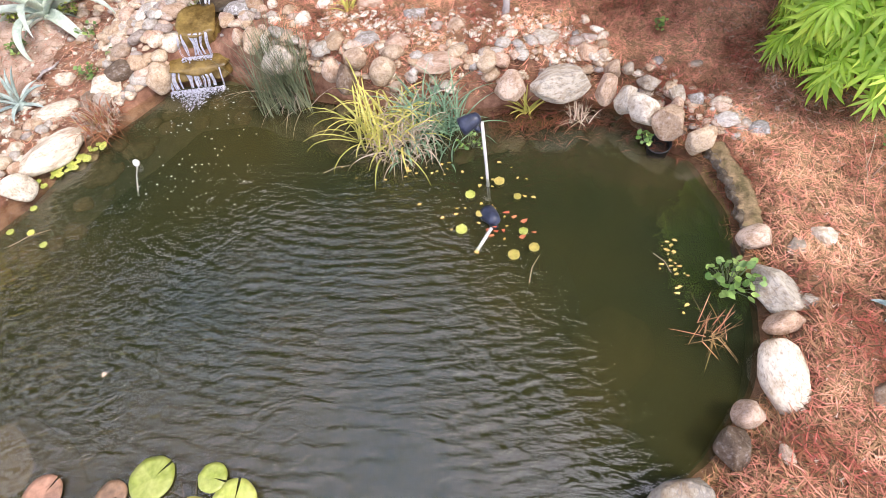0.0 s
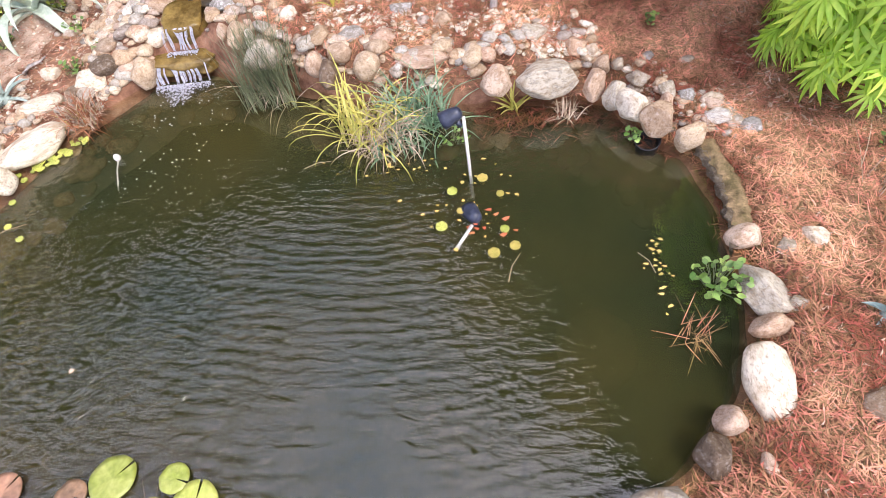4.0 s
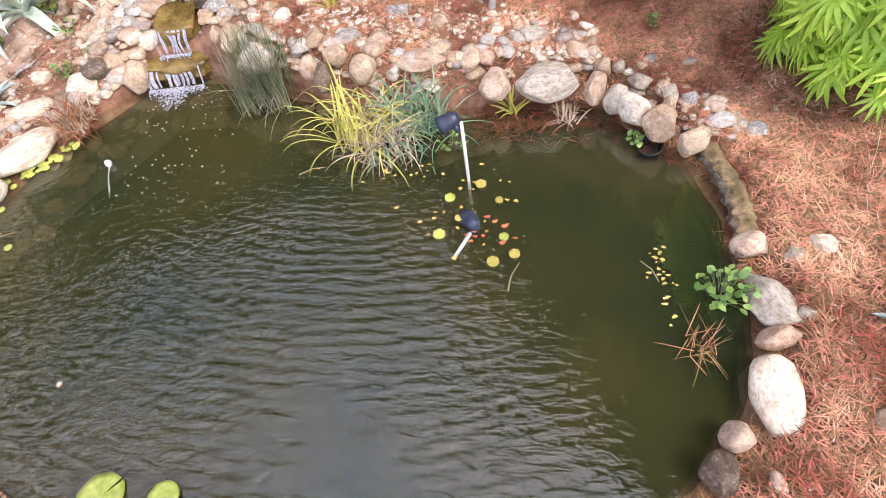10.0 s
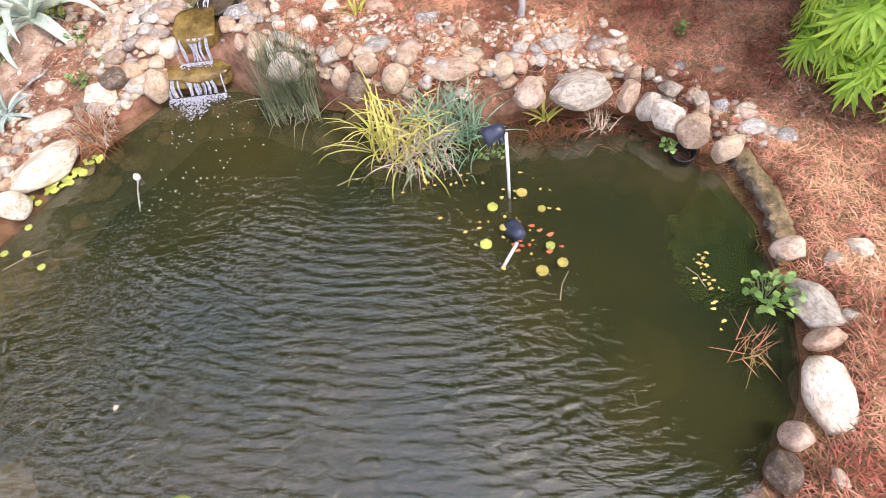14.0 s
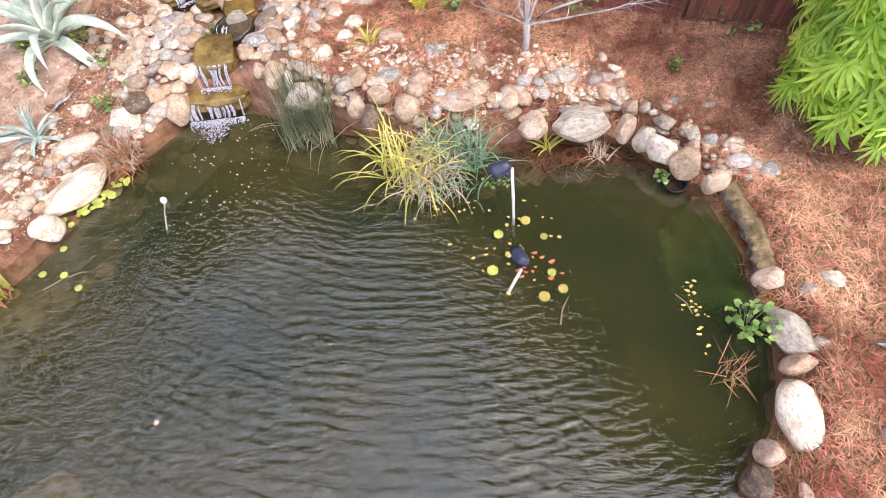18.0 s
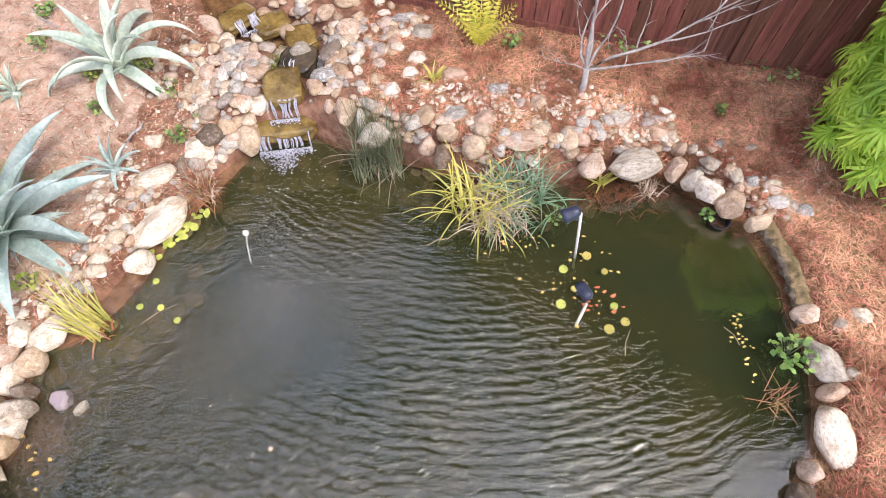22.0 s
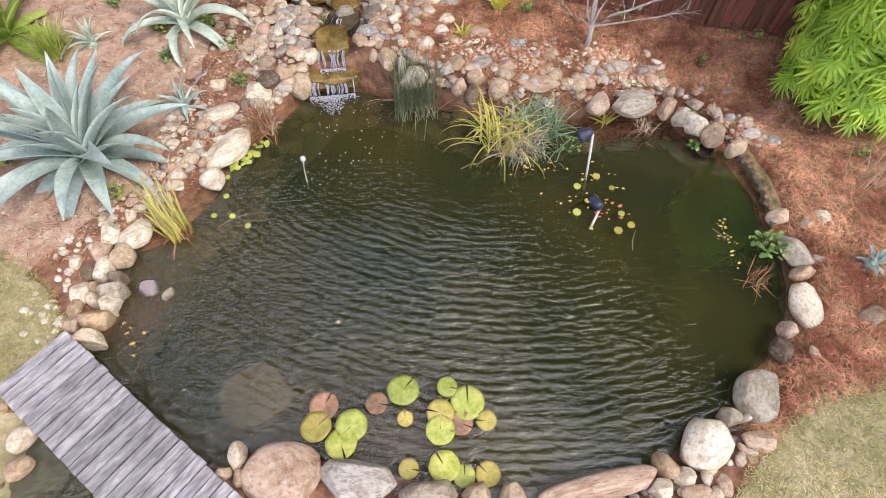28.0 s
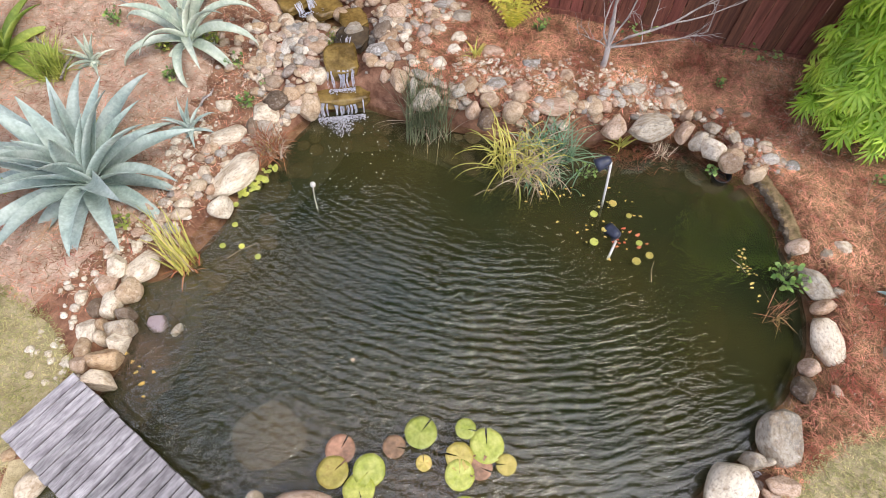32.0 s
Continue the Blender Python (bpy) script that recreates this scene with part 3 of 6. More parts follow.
def stone(x, y, a, b, rot, colour, height=None, sink=0.35, z=None, where="on the pond's edge", group="edging stones"):
    rnd = random.Random(int(x * 1000) * 31 + int(y * 1000))
    big = max(a, b) > 0.19
    shape = rnd.randrange(6, 11) if (colour in "gvb" or rnd.random() < 0.65) and colour not in "su" and max(a, b) > 0.07 and max(a, b) < 0.4 and not (colour == "w" and max(a, b) > 0.2) else rnd.randrange(6)
    h = height or min(0.52 * min(a, b) + 0.022, 0.135) * rnd.uniform(0.9, 1.15)
    ob = new("boulder" if big else "stone", rock_data(shape, colour))
    base = ground_z(x, y) if z is None else z
    d = outside(x, y)
    if z is None and d < 0.1:
        base = max(base, 0.02)
    ob.matrix_world = pose(x, y, base + h * (1 - sink) * 0.55, rnd.uniform(-6, 6), rnd.uniform(-6, 6), rot + rnd.uniform(-4, 4)) @ Matrix.Diagonal((a * 0.97, b * 0.97, h, 1))
    size = "large" if big else ("medium" if max(a, b) > 0.1 else "small")
    return tagged(ob, f"{size} {WORDS[colour]} {'boulder' if big else 'stone'} {where}", "boulder" if big else "stone", group)


BACK_LEFT = [
    (-3.62, 5.11, 0.173, 0.174, 40, 'w', 0.1), (-3.48, 5.22, 0.156, 0.142, -30, 'd', 0.1), (-3.1, 5.23, 0.154, 0.173, 20, 't', 0.17), (-3.77, 4.93, 0.085, 0.158, 0, 'd', 0.1),
    (-4.05, 4.78, 0.259, 0.136, 18, 'w', 0.11), (-3.9, 4.24, 0.355, 0.185, 55, 'w', 0.13), (-4.0, 3.79, 0.115, 0.148, -30, 'w', 0.16), (-4.11, 5.25, 0.1, 0.101, 0, 'w', 0.11),
    (-4.24, 4.59, 0.083, 0.096, 0, 'p', 0.13), (-4.23, 4.25, 0.086, 0.093, 0, 'w', 0.14), (-4.13, 4.03, 0.062, 0.079, 0, 'p', 0.15),
]
STREAM_SIDE = [
    (-3.38, 5.97, 0.085, 0.19, 0, 'v', 0.23), (-3.0, 5.93, 0.159, 0.103, 0, 't', 0.37), (-3.68, 5.85, 0.117, 0.134, 0, 't', 0.14), (-3.56, 5.74, 0.071, 0.077, 0, 'w', 0.14),
    (-3.69, 5.6, 0.077, 0.09, 0, 'w', 0.12), (-2.98, 5.56, 0.13, 0.127, 0, 'w', 0.31), (-2.81, 5.74, 0.068, 0.074, 0, 'g', 0.41), (-2.34, 5.65, 0.085, 0.086, 0, 'p', 0.48),
    (-2.17, 5.78, 0.221, 0.113, 18, 'b', 0.49), (-1.99, 5.29, 0.119, 0.192, -5, 't', 0.46), (-2.17, 5.36, 0.066, 0.071, 0, 'p', 0.46), (-1.86, 5.79, 0.055, 0.06, 0, 'w', 0.48),
    (-1.83, 5.17, 0.047, 0.07, 0, 'w', 0.46), (-1.9, 5.97, 0.069, 0.088, 0, 'w', 0.48), (-1.5, 5.49, 0.096, 0.104, 0, 'w', 0.46), (-1.31, 5.7, 0.116, 0.086, 0, 'w', 0.45),
    (-1.23, 5.91, 0.131, 0.101, 0, 'w', 0.44), (-1.16, 5.17, 0.123, 0.121, 0, 't', 0.43), (-0.84, 5.17, 0.147, 0.096, 0, 'b', 0.4), (-0.55, 5.09, 0.135, 0.108, 0, 'p', 0.38),
    (-0.94, 4.95, 0.121, 0.094, 0, 't', 0.41), (-1.02, 4.66, 0.102, 0.116, 0, 'd', 0.4), (-1.16, 4.8, 0.097, 0.092, 0, 'p', 0.42), (-0.68, 4.78, 0.132, 0.093, 0, 't', 0.38),
    (-1.7, 4.96, 0.196, 0.118, 10, 'g', 0.45), (-0.83, 5.66, 0.141, 0.086, 0, 'p', 0.41), (-0.38, 5.43, 0.115, 0.085, 0, 'b', 0.38),
]
STREAM_TOP = [
    (-2.15, 6.15, 0.133, 0.246, -12, 'd', 0.49), (-2.68, 6.55, 0.125, 0.092, 0, 't', 0.45), (-3.04, 6.57, 0.126, 0.115, 0, 'w', 0.39), (-2.52, 6.22, 0.134, 0.09, 0, 'g', 0.47),
    (-2.01, 6.92, 0.169, 0.109, 0, 't', 0.46), (-1.97, 6.45, 0.149, 0.126, -10, 'p', 0.47), (-1.64, 6.93, 0.088, 0.11, 0, 'w', 0.44), (-1.33, 6.58, 0.198, 0.078, 0, 'b', 0.44),
    (-1.16, 6.32, 0.155, 0.14, 0, 'g', 0.43), (-1.48, 6.19, 0.096, 0.117, 0, 'p', 0.46),
]
BACK = [
    (-0.18, 4.84, 0.287, 0.124, -4, 'p', 0.37), (0.29, 4.82, 0.114, 0.161, 0, 't', 0.38), (0.01, 5.22, 0.112, 0.096, 0, 't', 0.39), (0.48, 4.49, 0.151, 0.12, -12, 'p', 0.35),
    (0.93, 4.5, 0.279, 0.163, -4, 'g', 0.34), (0.84, 5.01, 0.134, 0.094, 0, 'g', 0.36), (1.19, 4.84, 0.121, 0.106, -20, 'p', 0.34), (1.35, 4.89, 0.064, 0.056, 0, 't', 0.33),
]
BACK_RIGHT = [
    (1.42, 4.66, 0.08, 0.068, 0, 't', 0.3), (1.56, 4.67, 0.063, 0.062, 0, 'g', 0.28), (1.33, 4.44, 0.095, 0.097, 0, 'p', 0.29), (1.48, 4.33, 0.1, 0.102, 0, 'g', 0.25),
    (1.6, 4.19, 0.159, 0.101, -55, 'w', 0.25), (1.71, 4.51, 0.113, 0.079, -35, 'g', 0.25), (1.79, 4.03, 0.152, 0.123, -40, 't', 0.24), (1.91, 4.36, 0.073, 0.133, 0, 'g', 0.24),
    (2.06, 4.27, 0.067, 0.078, 0, 'b', 0.23), (1.87, 4.15, 0.06, 0.059, 0, 'p', 0.24), (2.24, 4.17, 0.094, 0.059, -25, 'p', 0.22), (2.26, 4.02, 0.119, 0.076, -25, 'v', 0.21),
    (2.5, 3.93, 0.108, 0.082, -25, 'b', 0.17), (2.0, 3.82, 0.118, 0.075, 5, 't', 0.2), (2.12, 4.62, 0.069, 0.043, 0, 'g', 0.25),
]
RIGHT = [
    (2.18, 2.89, 0.134, 0.102, 0, 'p', 0.1), (2.61, 2.82, 0.088, 0.101, 0, 'w', 0.1), (2.4, 2.75, 0.063, 0.079, 0, 'g', 0.1), (2.18, 2.46, 0.237, 0.143, -70, 'g', 0.1),
    (2.34, 2.32, 0.079, 0.066, 0, 'g', 0.1), (2.14, 2.19, 0.143, 0.08, 5, 'p', 0.1), (2.02, 1.83, 0.148, 0.268, -4, 'w', 0.1), (1.73, 1.59, 0.099, 0.093, 0, 'p', 0.1),
    (2.57, 1.65, 0.138, 0.103, 20, 'd', 0.1),
]
FRONT_RIGHT = [
    (1.58, 1.39, 0.105, 0.13, 0, 'd', 0.1), (1.2, 1.01, 0.3, 0.2, 62, 'g', 0.1), (0.85, 0.81, 0.107, 0.084, -15, 'g', 0.13), (0.57, 0.61, 0.282, 0.203, 38, 'w', 0.16),
    (1.01, 0.59, 0.142, 0.097, -10, 'p', 0.13), (0.98, 0.79, 0.034, 0.037, 0, 'w', 0.12), (1.85, 1.33, 0.042, 0.068, 0, 'p', 0.1),
]
FRONT = [
    (-0.43, 0.34, 0.543, 0.119, 9, 'p', 0.14), (0.16, 0.46, 0.122, 0.086, -60, 't', 0.15), (0.29, 0.35, 0.088, 0.09, 0, 'w', 0.15), (0.07, 0.28, 0.106, 0.089, 0, 'w', 0.14),
    (0.35, 0.22, 0.137, 0.079, 0, 'p', 0.15), (0.59, 0.27, 0.06, 0.095, 0, 'p', 0.15), (-1.14, 0.33, 0.118, 0.108, 0, 't', 0.15), (-1.43, 0.35, 0.122, 0.108, 0, 't', 0.16),
    (-1.82, 0.38, 0.253, 0.127, -4, 'g', 0.17), (-2.38, 0.53, 0.336, 0.186, -8, 'v', 0.18), (-2.99, 0.62, 0.327, 0.265, -5, 'p', 0.19), (-3.36, 0.79, 0.069, 0.115, 0, 'w', 0.19),
    (-3.33, 0.62, 0.05, 0.078, 0, 't', 0.19), (-3.47, 0.66, 0.086, 0.059, -10, 't', 0.19),
]
FRONT_LEFT = [
    (-4.84, 1.95, 0.17, 0.092, -15, 'w', 0.16), (-4.84, 2.14, 0.148, 0.11, 0, 't', 0.16), (-5.05, 2.11, 0.081, 0.093, 0, 't', 0.15), (-5.05, 2.27, 0.077, 0.106, 0, 't', 0.15),
    (-5.06, 2.44, 0.095, 0.131, 0, 'w', 0.14), (-4.77, 2.29, 0.104, 0.112, -25, 'w', 0.15), (-4.77, 2.44, 0.127, 0.12, 0, 'g', 0.14), (-4.91, 2.72, 0.103, 0.158, 0, 'w', 0.13),
    (-5.03, 2.67, 0.081, 0.105, 0, 'd', 0.13), (-4.78, 2.86, 0.132, 0.155, 0, 't', 0.13), (-5.02, 2.93, 0.133, 0.138, 0, 'p', 0.12), (-4.93, 3.1, 0.118, 0.134, 30, 'w', 0.12),
    (-4.7, 3.11, 0.204, 0.147, 35, 'w', 0.12), (-5.04, 3.28, 0.063, 0.105, 0, 'p', 0.11), (-4.75, 2.59, 0.07, 0.087, 0, 'd', 0.14), (-4.94, 2.49, 0.048, 0.074, 0, 't', 0.14),
    (-4.91, 2.35, 0.057, 0.062, 0, 'w', 0.15), (-4.77, 3.33, 0.063, 0.081, 0, 'w', 0.11), (-5.18, 2.78, 0.06, 0.088, 0, 'w', 0.12),
]


def laid(row, where):
    """A stone whose upper half stands at the given level, and which reaches down to its support."""
    x, y, a, b, rot, colour, level = row
    h = min(0.52 * min(a, b) + 0.022, 0.135)
    h = min(max(h, (level - ground_z(x, y)) * 0.6 + 0.02), 0.15)
    level = max(level, ground_z(x, y) + 0.35 * h)
    return stone(x, y, a, b, rot, colour, h, z=level - 0.6 * h, where=where)


for rows, where in ((BACK_LEFT, "on the bank near the agaves"), (STREAM_SIDE + STREAM_TOP, "lining the stream"), (BACK + BACK_RIGHT, "in the back bank"), (RIGHT, "at the straw-covered edge"), (FRONT_RIGHT + FRONT, "on the front edge of the pond"), (FRONT_LEFT, "piled beside the wooden deck")):
    for row in rows:
        laid(row, where)

# two pale stones under water, shallow
for x, y, a, b, c in ((-4.5, 2.54, 0.1, 0.11, "m"), (-4.29, 2.45, 0.075, 0.045, "g")):
    stone(x, y, a, b, 70, c, 0.06, 0.3, -0.05, "just under the water", "sunken stones")

# big boulders resting deep in the water
for x, y, a, b, z in ((-3.29, 1.33, 0.72, 0.48, -0.47), (1.15, 2.35, 0.4, 0.32, -0.62), (0.9, 1.7, 0.35, 0.28, -0.65)):
    stone(x, y, a, b, a * 200, "u" if x < 0 else "s", 0.2, 0.3, z, "sunk in the murky water", "sunken boulders")

# steep wet ledge of the right bank: an overhanging broken rim
def rim_ledge():
    t = thing("rock_ledge", (2.08, 3.3, 0.0), "dark wet broken rock ledge with a mossy straw-covered top", "rock ledge")
    n = 90

    def strip(name, profile, rough, material, label):
        bm = bmesh.new()
        rows = []
        for i in range(n + 1):
            u = i / n
            x, y = 0.06 * math.sin(u * 3.1), 0.55 - 1.05 * u
            step = 0.035 * noise.noise(Vector((math.floor(u * 13 + 0.4 * math.sin(u * 40)) * 3.3, 1, 4)))
            row = []
            for k, (o, z) in enumerate(profile):
                w = step + (noise.noise(Vector((u * 12, k * 0.7, 2))) * 0.035 + noise.noise(Vector((u * 24, k * 1.9, 5))) * 0.02) * rough
                row.append(bm.verts.new((x + o + w, y + noise.noise(Vector((u * 18, k, 9))) * 0.012, z + noise.noise(Vector((u * 21, k * 1.3, 12))) * 0.022 * rough)))
            rows.append(row)
        for a, b in zip(rows, rows[1:]):
            for k in range(len(profile) - 1):
                bm.faces.new((a[k], a[k + 1], b[k + 1], b[k]))
        part(name, bm, material, t, label)

    strip("rock_face", ((0.07, -0.14), (0.03, -0.04), (0.0, 0.015), (0.015, 0.03), (-0.012, 0.055), (0.0, 0.075), (0.03, 0.085), (0.07, 0.06)), 1.0, DARK_ROCK, "dark wet broken rock face")
    strip("mossy_top", ((0.02, 0.078), (0.04, 0.098), (0.065, 0.108), (0.095, 0.112), (0.125, 0.11), (0.17, 0.07)), 0.8, MOSSY_SOIL, "olive-brown mossy top")
    return t


DARK_ROCK = rock_mat("wet_ledge_rock", [(0.15, 0.12, 0.085), (0.24, 0.19, 0.13)], 10.0, rough=0.5, bump=0.8)
MOSSY_SOIL = mat("mossy_soil", (0.13, 0.1, 0.04), (0.33, 0.23, 0.12), 9, 0.95, 1.0, 70, third=(0.16, 0.17, 0.05), detail=10.0)
rim_ledge()

# silted stones of the underwater shelf
rnd = random.Random(5)
for i in range(170):
    a = rnd.uniform(-math.pi, math.pi)
    q = shore_at(a) - rnd.uniform(0.1, 0.6)
    x, y = CX + q * math.cos(a), CY + q * math.sin(a)
    if y < 1.3 and x > -3.6 or x > 0.6 and y < 2.9:
        continue
    s = rnd.uniform(0.07, 0.14)
    stone(x, y, s, s * rnd.uniform(0.7, 1), rnd.uniform(0, 180), "s", s * 0.4, 0.3, bottom_z(x, y, 0), "on the shelf under water", "shelf stones")


def scatter_stones(name, count, pick, size, material, label, category, seed, sink=0.25):
    """Uncountable pebbles, all in one mesh."""
    r = random.Random(seed)
    bm = bmesh.new()
    bmesh.ops.create_icosphere(bm, subdivisions=2, radius=1.0)
    base = np.array([v.co[:] for v in bm.verts])
    tri = np.array([[v.index for v in f.verts] for f in bm.faces])
    bm.free()
    vs, fs = [], []
    made = 0
    while made < count:
        x, y = pick(r)
        if x is None:
            continue
        s = r.uniform(*size) * (1.5 if r.random() < 0.12 else 1)
        cuts = [(Vector((r.gauss(0, 1), r.gauss(0, 1), r.gauss(0, 1))).normalized(), r.uniform(0.6, 0.9)) for _ in range(6)]
        w = np.array([noise.noise(Vector(p) * 1.1 + Vector((made * 1.7, 0, 0))) for p in base])
        p = base * (1 + 0.35 * w[:, None])
        for nrm, lim in cuts:
            nv = np.array(nrm)
            p = p - np.outer(np.maximum(p @ nv - lim, 0) * 0.9, nv)
        p = p * 1.1 * np.array([s, s * r.uniform(0.6, 0.95), s * r.uniform(0.38, 0.6)])
        an = r.uniform(0, math.pi)
        c, sn = math.cos(an), math.sin(an)
        p = np.stack([p[:, 0] * c - p[:, 1] * sn + x, p[:, 0] * sn + p[:, 1] * c + y, p[:, 2] + ground_z(x, y) + s * (0.5 - sink)], 1)
        fs.append(tri + len(vs) * len(base))
        vs.append(p)
        made += 1
    ob = mesh_object(name, np.concatenate(vs), np.concatenate(fs).tolist(), material, smooth=True)
    return tagged(ob, label, category, kind="stuff")


def in_strip(points, width):
    """Random places within width of a polyline, outside the pond."""
    segs = [(Vector(a), Vector(b)) for a, b in zip(points, points[1:])]

    def pick(r):
        a, b = r.choices(segs, [(b - a).length for a, b in segs])[0]
        p = a.lerp(b, r.random())
        n = (b - a).orthogonal().normalized()
        p = p + n * r.gauss(0, width * 0.5)
        if outside(p.x, p.y) < 0.06 or stream_distance(p.x, p.y) < 0.17:
            return None, None
        return p.x, p.y
    return pick


scatter_stones("cobbles", 300, in_strip([(-3.53, 5.27), (-3.25, 5.81), (-3.05, 6.19), (-3.53, 6.67)], 0.75), (0.025, 0.092), RIVER, "mixed tan and grey river cobbles on the stream bank", "cobbles", 3)
scatter_stones("cobbles", 110, in_strip([(-2.05, 5.57), (-1.91, 6.16), (-1.74, 6.6), (-1.26, 6.21)], 0.55), (0.035, 0.09), RIVER, "mixed cobbles on the far bank of the stream", "cobbles", 4)
scatter_stones("pebbles", 460, in_strip([(-1.32, 5.47), (-0.59, 5.27), (0.07, 5.19), (0.75, 5.19), (1.21, 4.92)], 0.28), (0.014, 0.034), PEBBLE, "cream pebbles strewn along the back of the bank", "pebbles", 5)
scatter_stones("pebbles", 130, in_strip([(0.84, 4.87), (1.16, 4.86)], 0.2), (0.014, 0.03), PEBBLE, "white pebbles lying on the grey boulder's top", "pebbles", 6)
scatter_stones("pebbles", 160, in_strip([(-4.25, 5.01), (-4.6, 4.5), (-4.36, 3.91), (-4.91, 3.44), (-5.2, 2.47), (-5.33, 1.88)], 0.25), (0.02, 0.05), PEBBLE, "cream and pinkish pebbles along the left edging", "pebbles", 7)
scatter_stones("pebbles", 90, in_strip([(1.52, 4.56), (2.14, 4.13), (2.43, 3.87)], 0.2), (0.02, 0.045), RIVER, "small mixed pebbles between the edging stones", "pebbles", 8)
scatter_stones("pebbles", 36, in_strip([(-5.12, 1.95), (-5.27, 1.58), (-5.32, 1.37)], 0.03), (0.02, 0.045), PEBBLE, "cream pebbles along the edge of the deck", "pebbles", 9)
scatter_stones("cobbles", 150, in_strip([(-1.86, 5.24), (-1.26, 5.0), (-0.7, 4.82), (0.17, 4.84), (0.88, 4.81), (1.38, 4.73)], 0.3), (0.035, 0.08), RIVER, "tan and pinkish cobbles packed along the bank", "cobbles", 14)
scatter_stones("cobbles", 60, in_strip([(-4.05, 4.72), (-4.25, 4.08), (-4.7, 3.43)], 0.2), (0.03, 0.07), RIVER, "mixed cobbles packed between the large edge stones", "cobbles", 15)
scatter_stones("cobbles", 40, in_strip([(1.52, 4.6), (1.93, 4.26), (2.24, 3.99)], 0.2), (0.03, 0.07), RIVER, "mixed cobbles between the edging stones", "cobbles", 16)
scatter_stones("cobbles", 45, in_strip([(0.93, 0.59), (0.43, 0.3), (-0.3, 0.23), (-1.43, 0.2)], 0.15), (0.03, 0.07), RIVER, "small stones behind the front boulders", "cobbles", 17)
scatter_stones("cobbles", 60, in_strip([(-2.77, 5.73), (-2.63, 6.08), (-2.68, 6.41)], 0.12), (0.035, 0.075), RIVER, "mixed cobbles at the water's edge of the stream", "cobbles", 19)
scatter_stones("cobbles", 60, in_strip([(-2.2, 5.52), (-2.07, 6.05), (-2.16, 6.53), (-2.67, 6.9)], 0.14), (0.035, 0.075), RIVER, "tan and grey cobbles along the stream", "cobbles", 20)
scatter_stones("cobbles", 46, in_strip([(-3.75, 4.55), (-3.4, 5.0), (-3.05, 5.25)], 0.2), (0.03, 0.075), RIVER, "mixed cobbles packed beside the waterfall", "cobbles", 21)
scatter_stones("cobbles", 40, in_strip([(-2.2, 5.3), (-1.7, 5.15), (-1.2, 5.0)], 0.2), (0.03, 0.075), RIVER, "tan cobbles at the reeds' foot", "cobbles", 22)
scatter_stones("grit", 700, in_strip([(-5.19, 3.25), (-4.81, 4.89), (-4.5, 5.65), (-4.79, 7.3)], 1.2), (0.008, 0.02), PEBBLE, "pale gravelly grit on the left bank", "grit", 18)
for x, y, s in ((-5.23, 1.11, 0.14), (-5.42, 1.35, 0.07), (-5.18, 0.86, 0.12)):
    stone(x, y, s, s * 0.75, s * 400, "w" if s > 0.12 else "t", where="beside the deck at the small pool")

# ---- stream and waterfall ----
fall = thing("waterfall", (-2.73, 5.30, 0.0), "small stone waterfall with brown algae-covered ledges and white water", "waterfall")


def slab(name, cx, cy, cz, sx, sy, sz, rot, seed, material, label=""):
    bm = bmesh.new()
    bmesh.ops.create_cube(bm, size=2.0)
    bmesh.ops.subdivide_edges(bm, edges=bm.edges[:], cuts=9, use_grid_fill=True)
    for v in bm.verts:
        p = v.co.copy()
        k = max(abs(p.x), abs(p.y))
        r = math.hypot(p.x, p.y) or 1
        q = 0.55 * k / r + 0.45
        p.x, p.y = p.x * q, p.y * q
        p += Vector((noise.noise(v.co * 1.4 + Vector((seed, 0, 0))), noise.noise(v.co * 1.4 + Vector((0, seed, 0))), 0.6 * noise.noise(v.co * 2 + Vector((seed, seed, 0))))) * 0.16
        v.co = Vector((p.x * sx, p.y * sy, p.z * sz))
    ob = part(name, bm, material, fall, label)
    ob.matrix_world = pose(cx + 2.6, cy - 5.6, cz, 0, 0, rot)
    return ob


WET_DARK = mat("wet_dark_stone", (0.035, 0.03, 0.022), (0.1, 0.075, 0.045), 5, 0.15, 0.6, 30, 0.1)
FALLING = leafy(mat("falling_white_water", (0.5, 0.5, 0.57), (0.82, 0.82, 0.88), 30, 0.2, 0.5, 60), 0.35)
# (x, y, z, half width, half depth, half height, turn, lean)
LEDGES = [(-2.58, 5.72, 0.13, 0.37, 0.19, 0.07, 3, 2), (-2.56, 6.02, 0.37, 0.2, 0.23, 0.09, 8, 10), (-2.42, 6.42, 0.4, 0.2, 0.2, 0.05, -20, 6), (-2.4, 6.72, 0.44, 0.17, 0.17, 0.05, 20, 6), (-2.75, 6.95, 0.46, 0.2, 0.15, 0.05, 30, 4), (-3.15, 7.05, 0.5, 0.22, 0.16, 0.05, 40, 0)]
for i, (x, y, z, sx, sy, sz, r, lean) in enumerate(LEDGES):
    z = z if i < 2 else max(z, ground_z(x + -0.13, y + -0.30) + 0.01)
    slab("ledge", x, y, z, sx, sy, sz, r, i * 3.1, WET_STONE if i != 2 else WET_DARK, "wet brown algae-stained ledge").rotation_euler.x = radians(lean)


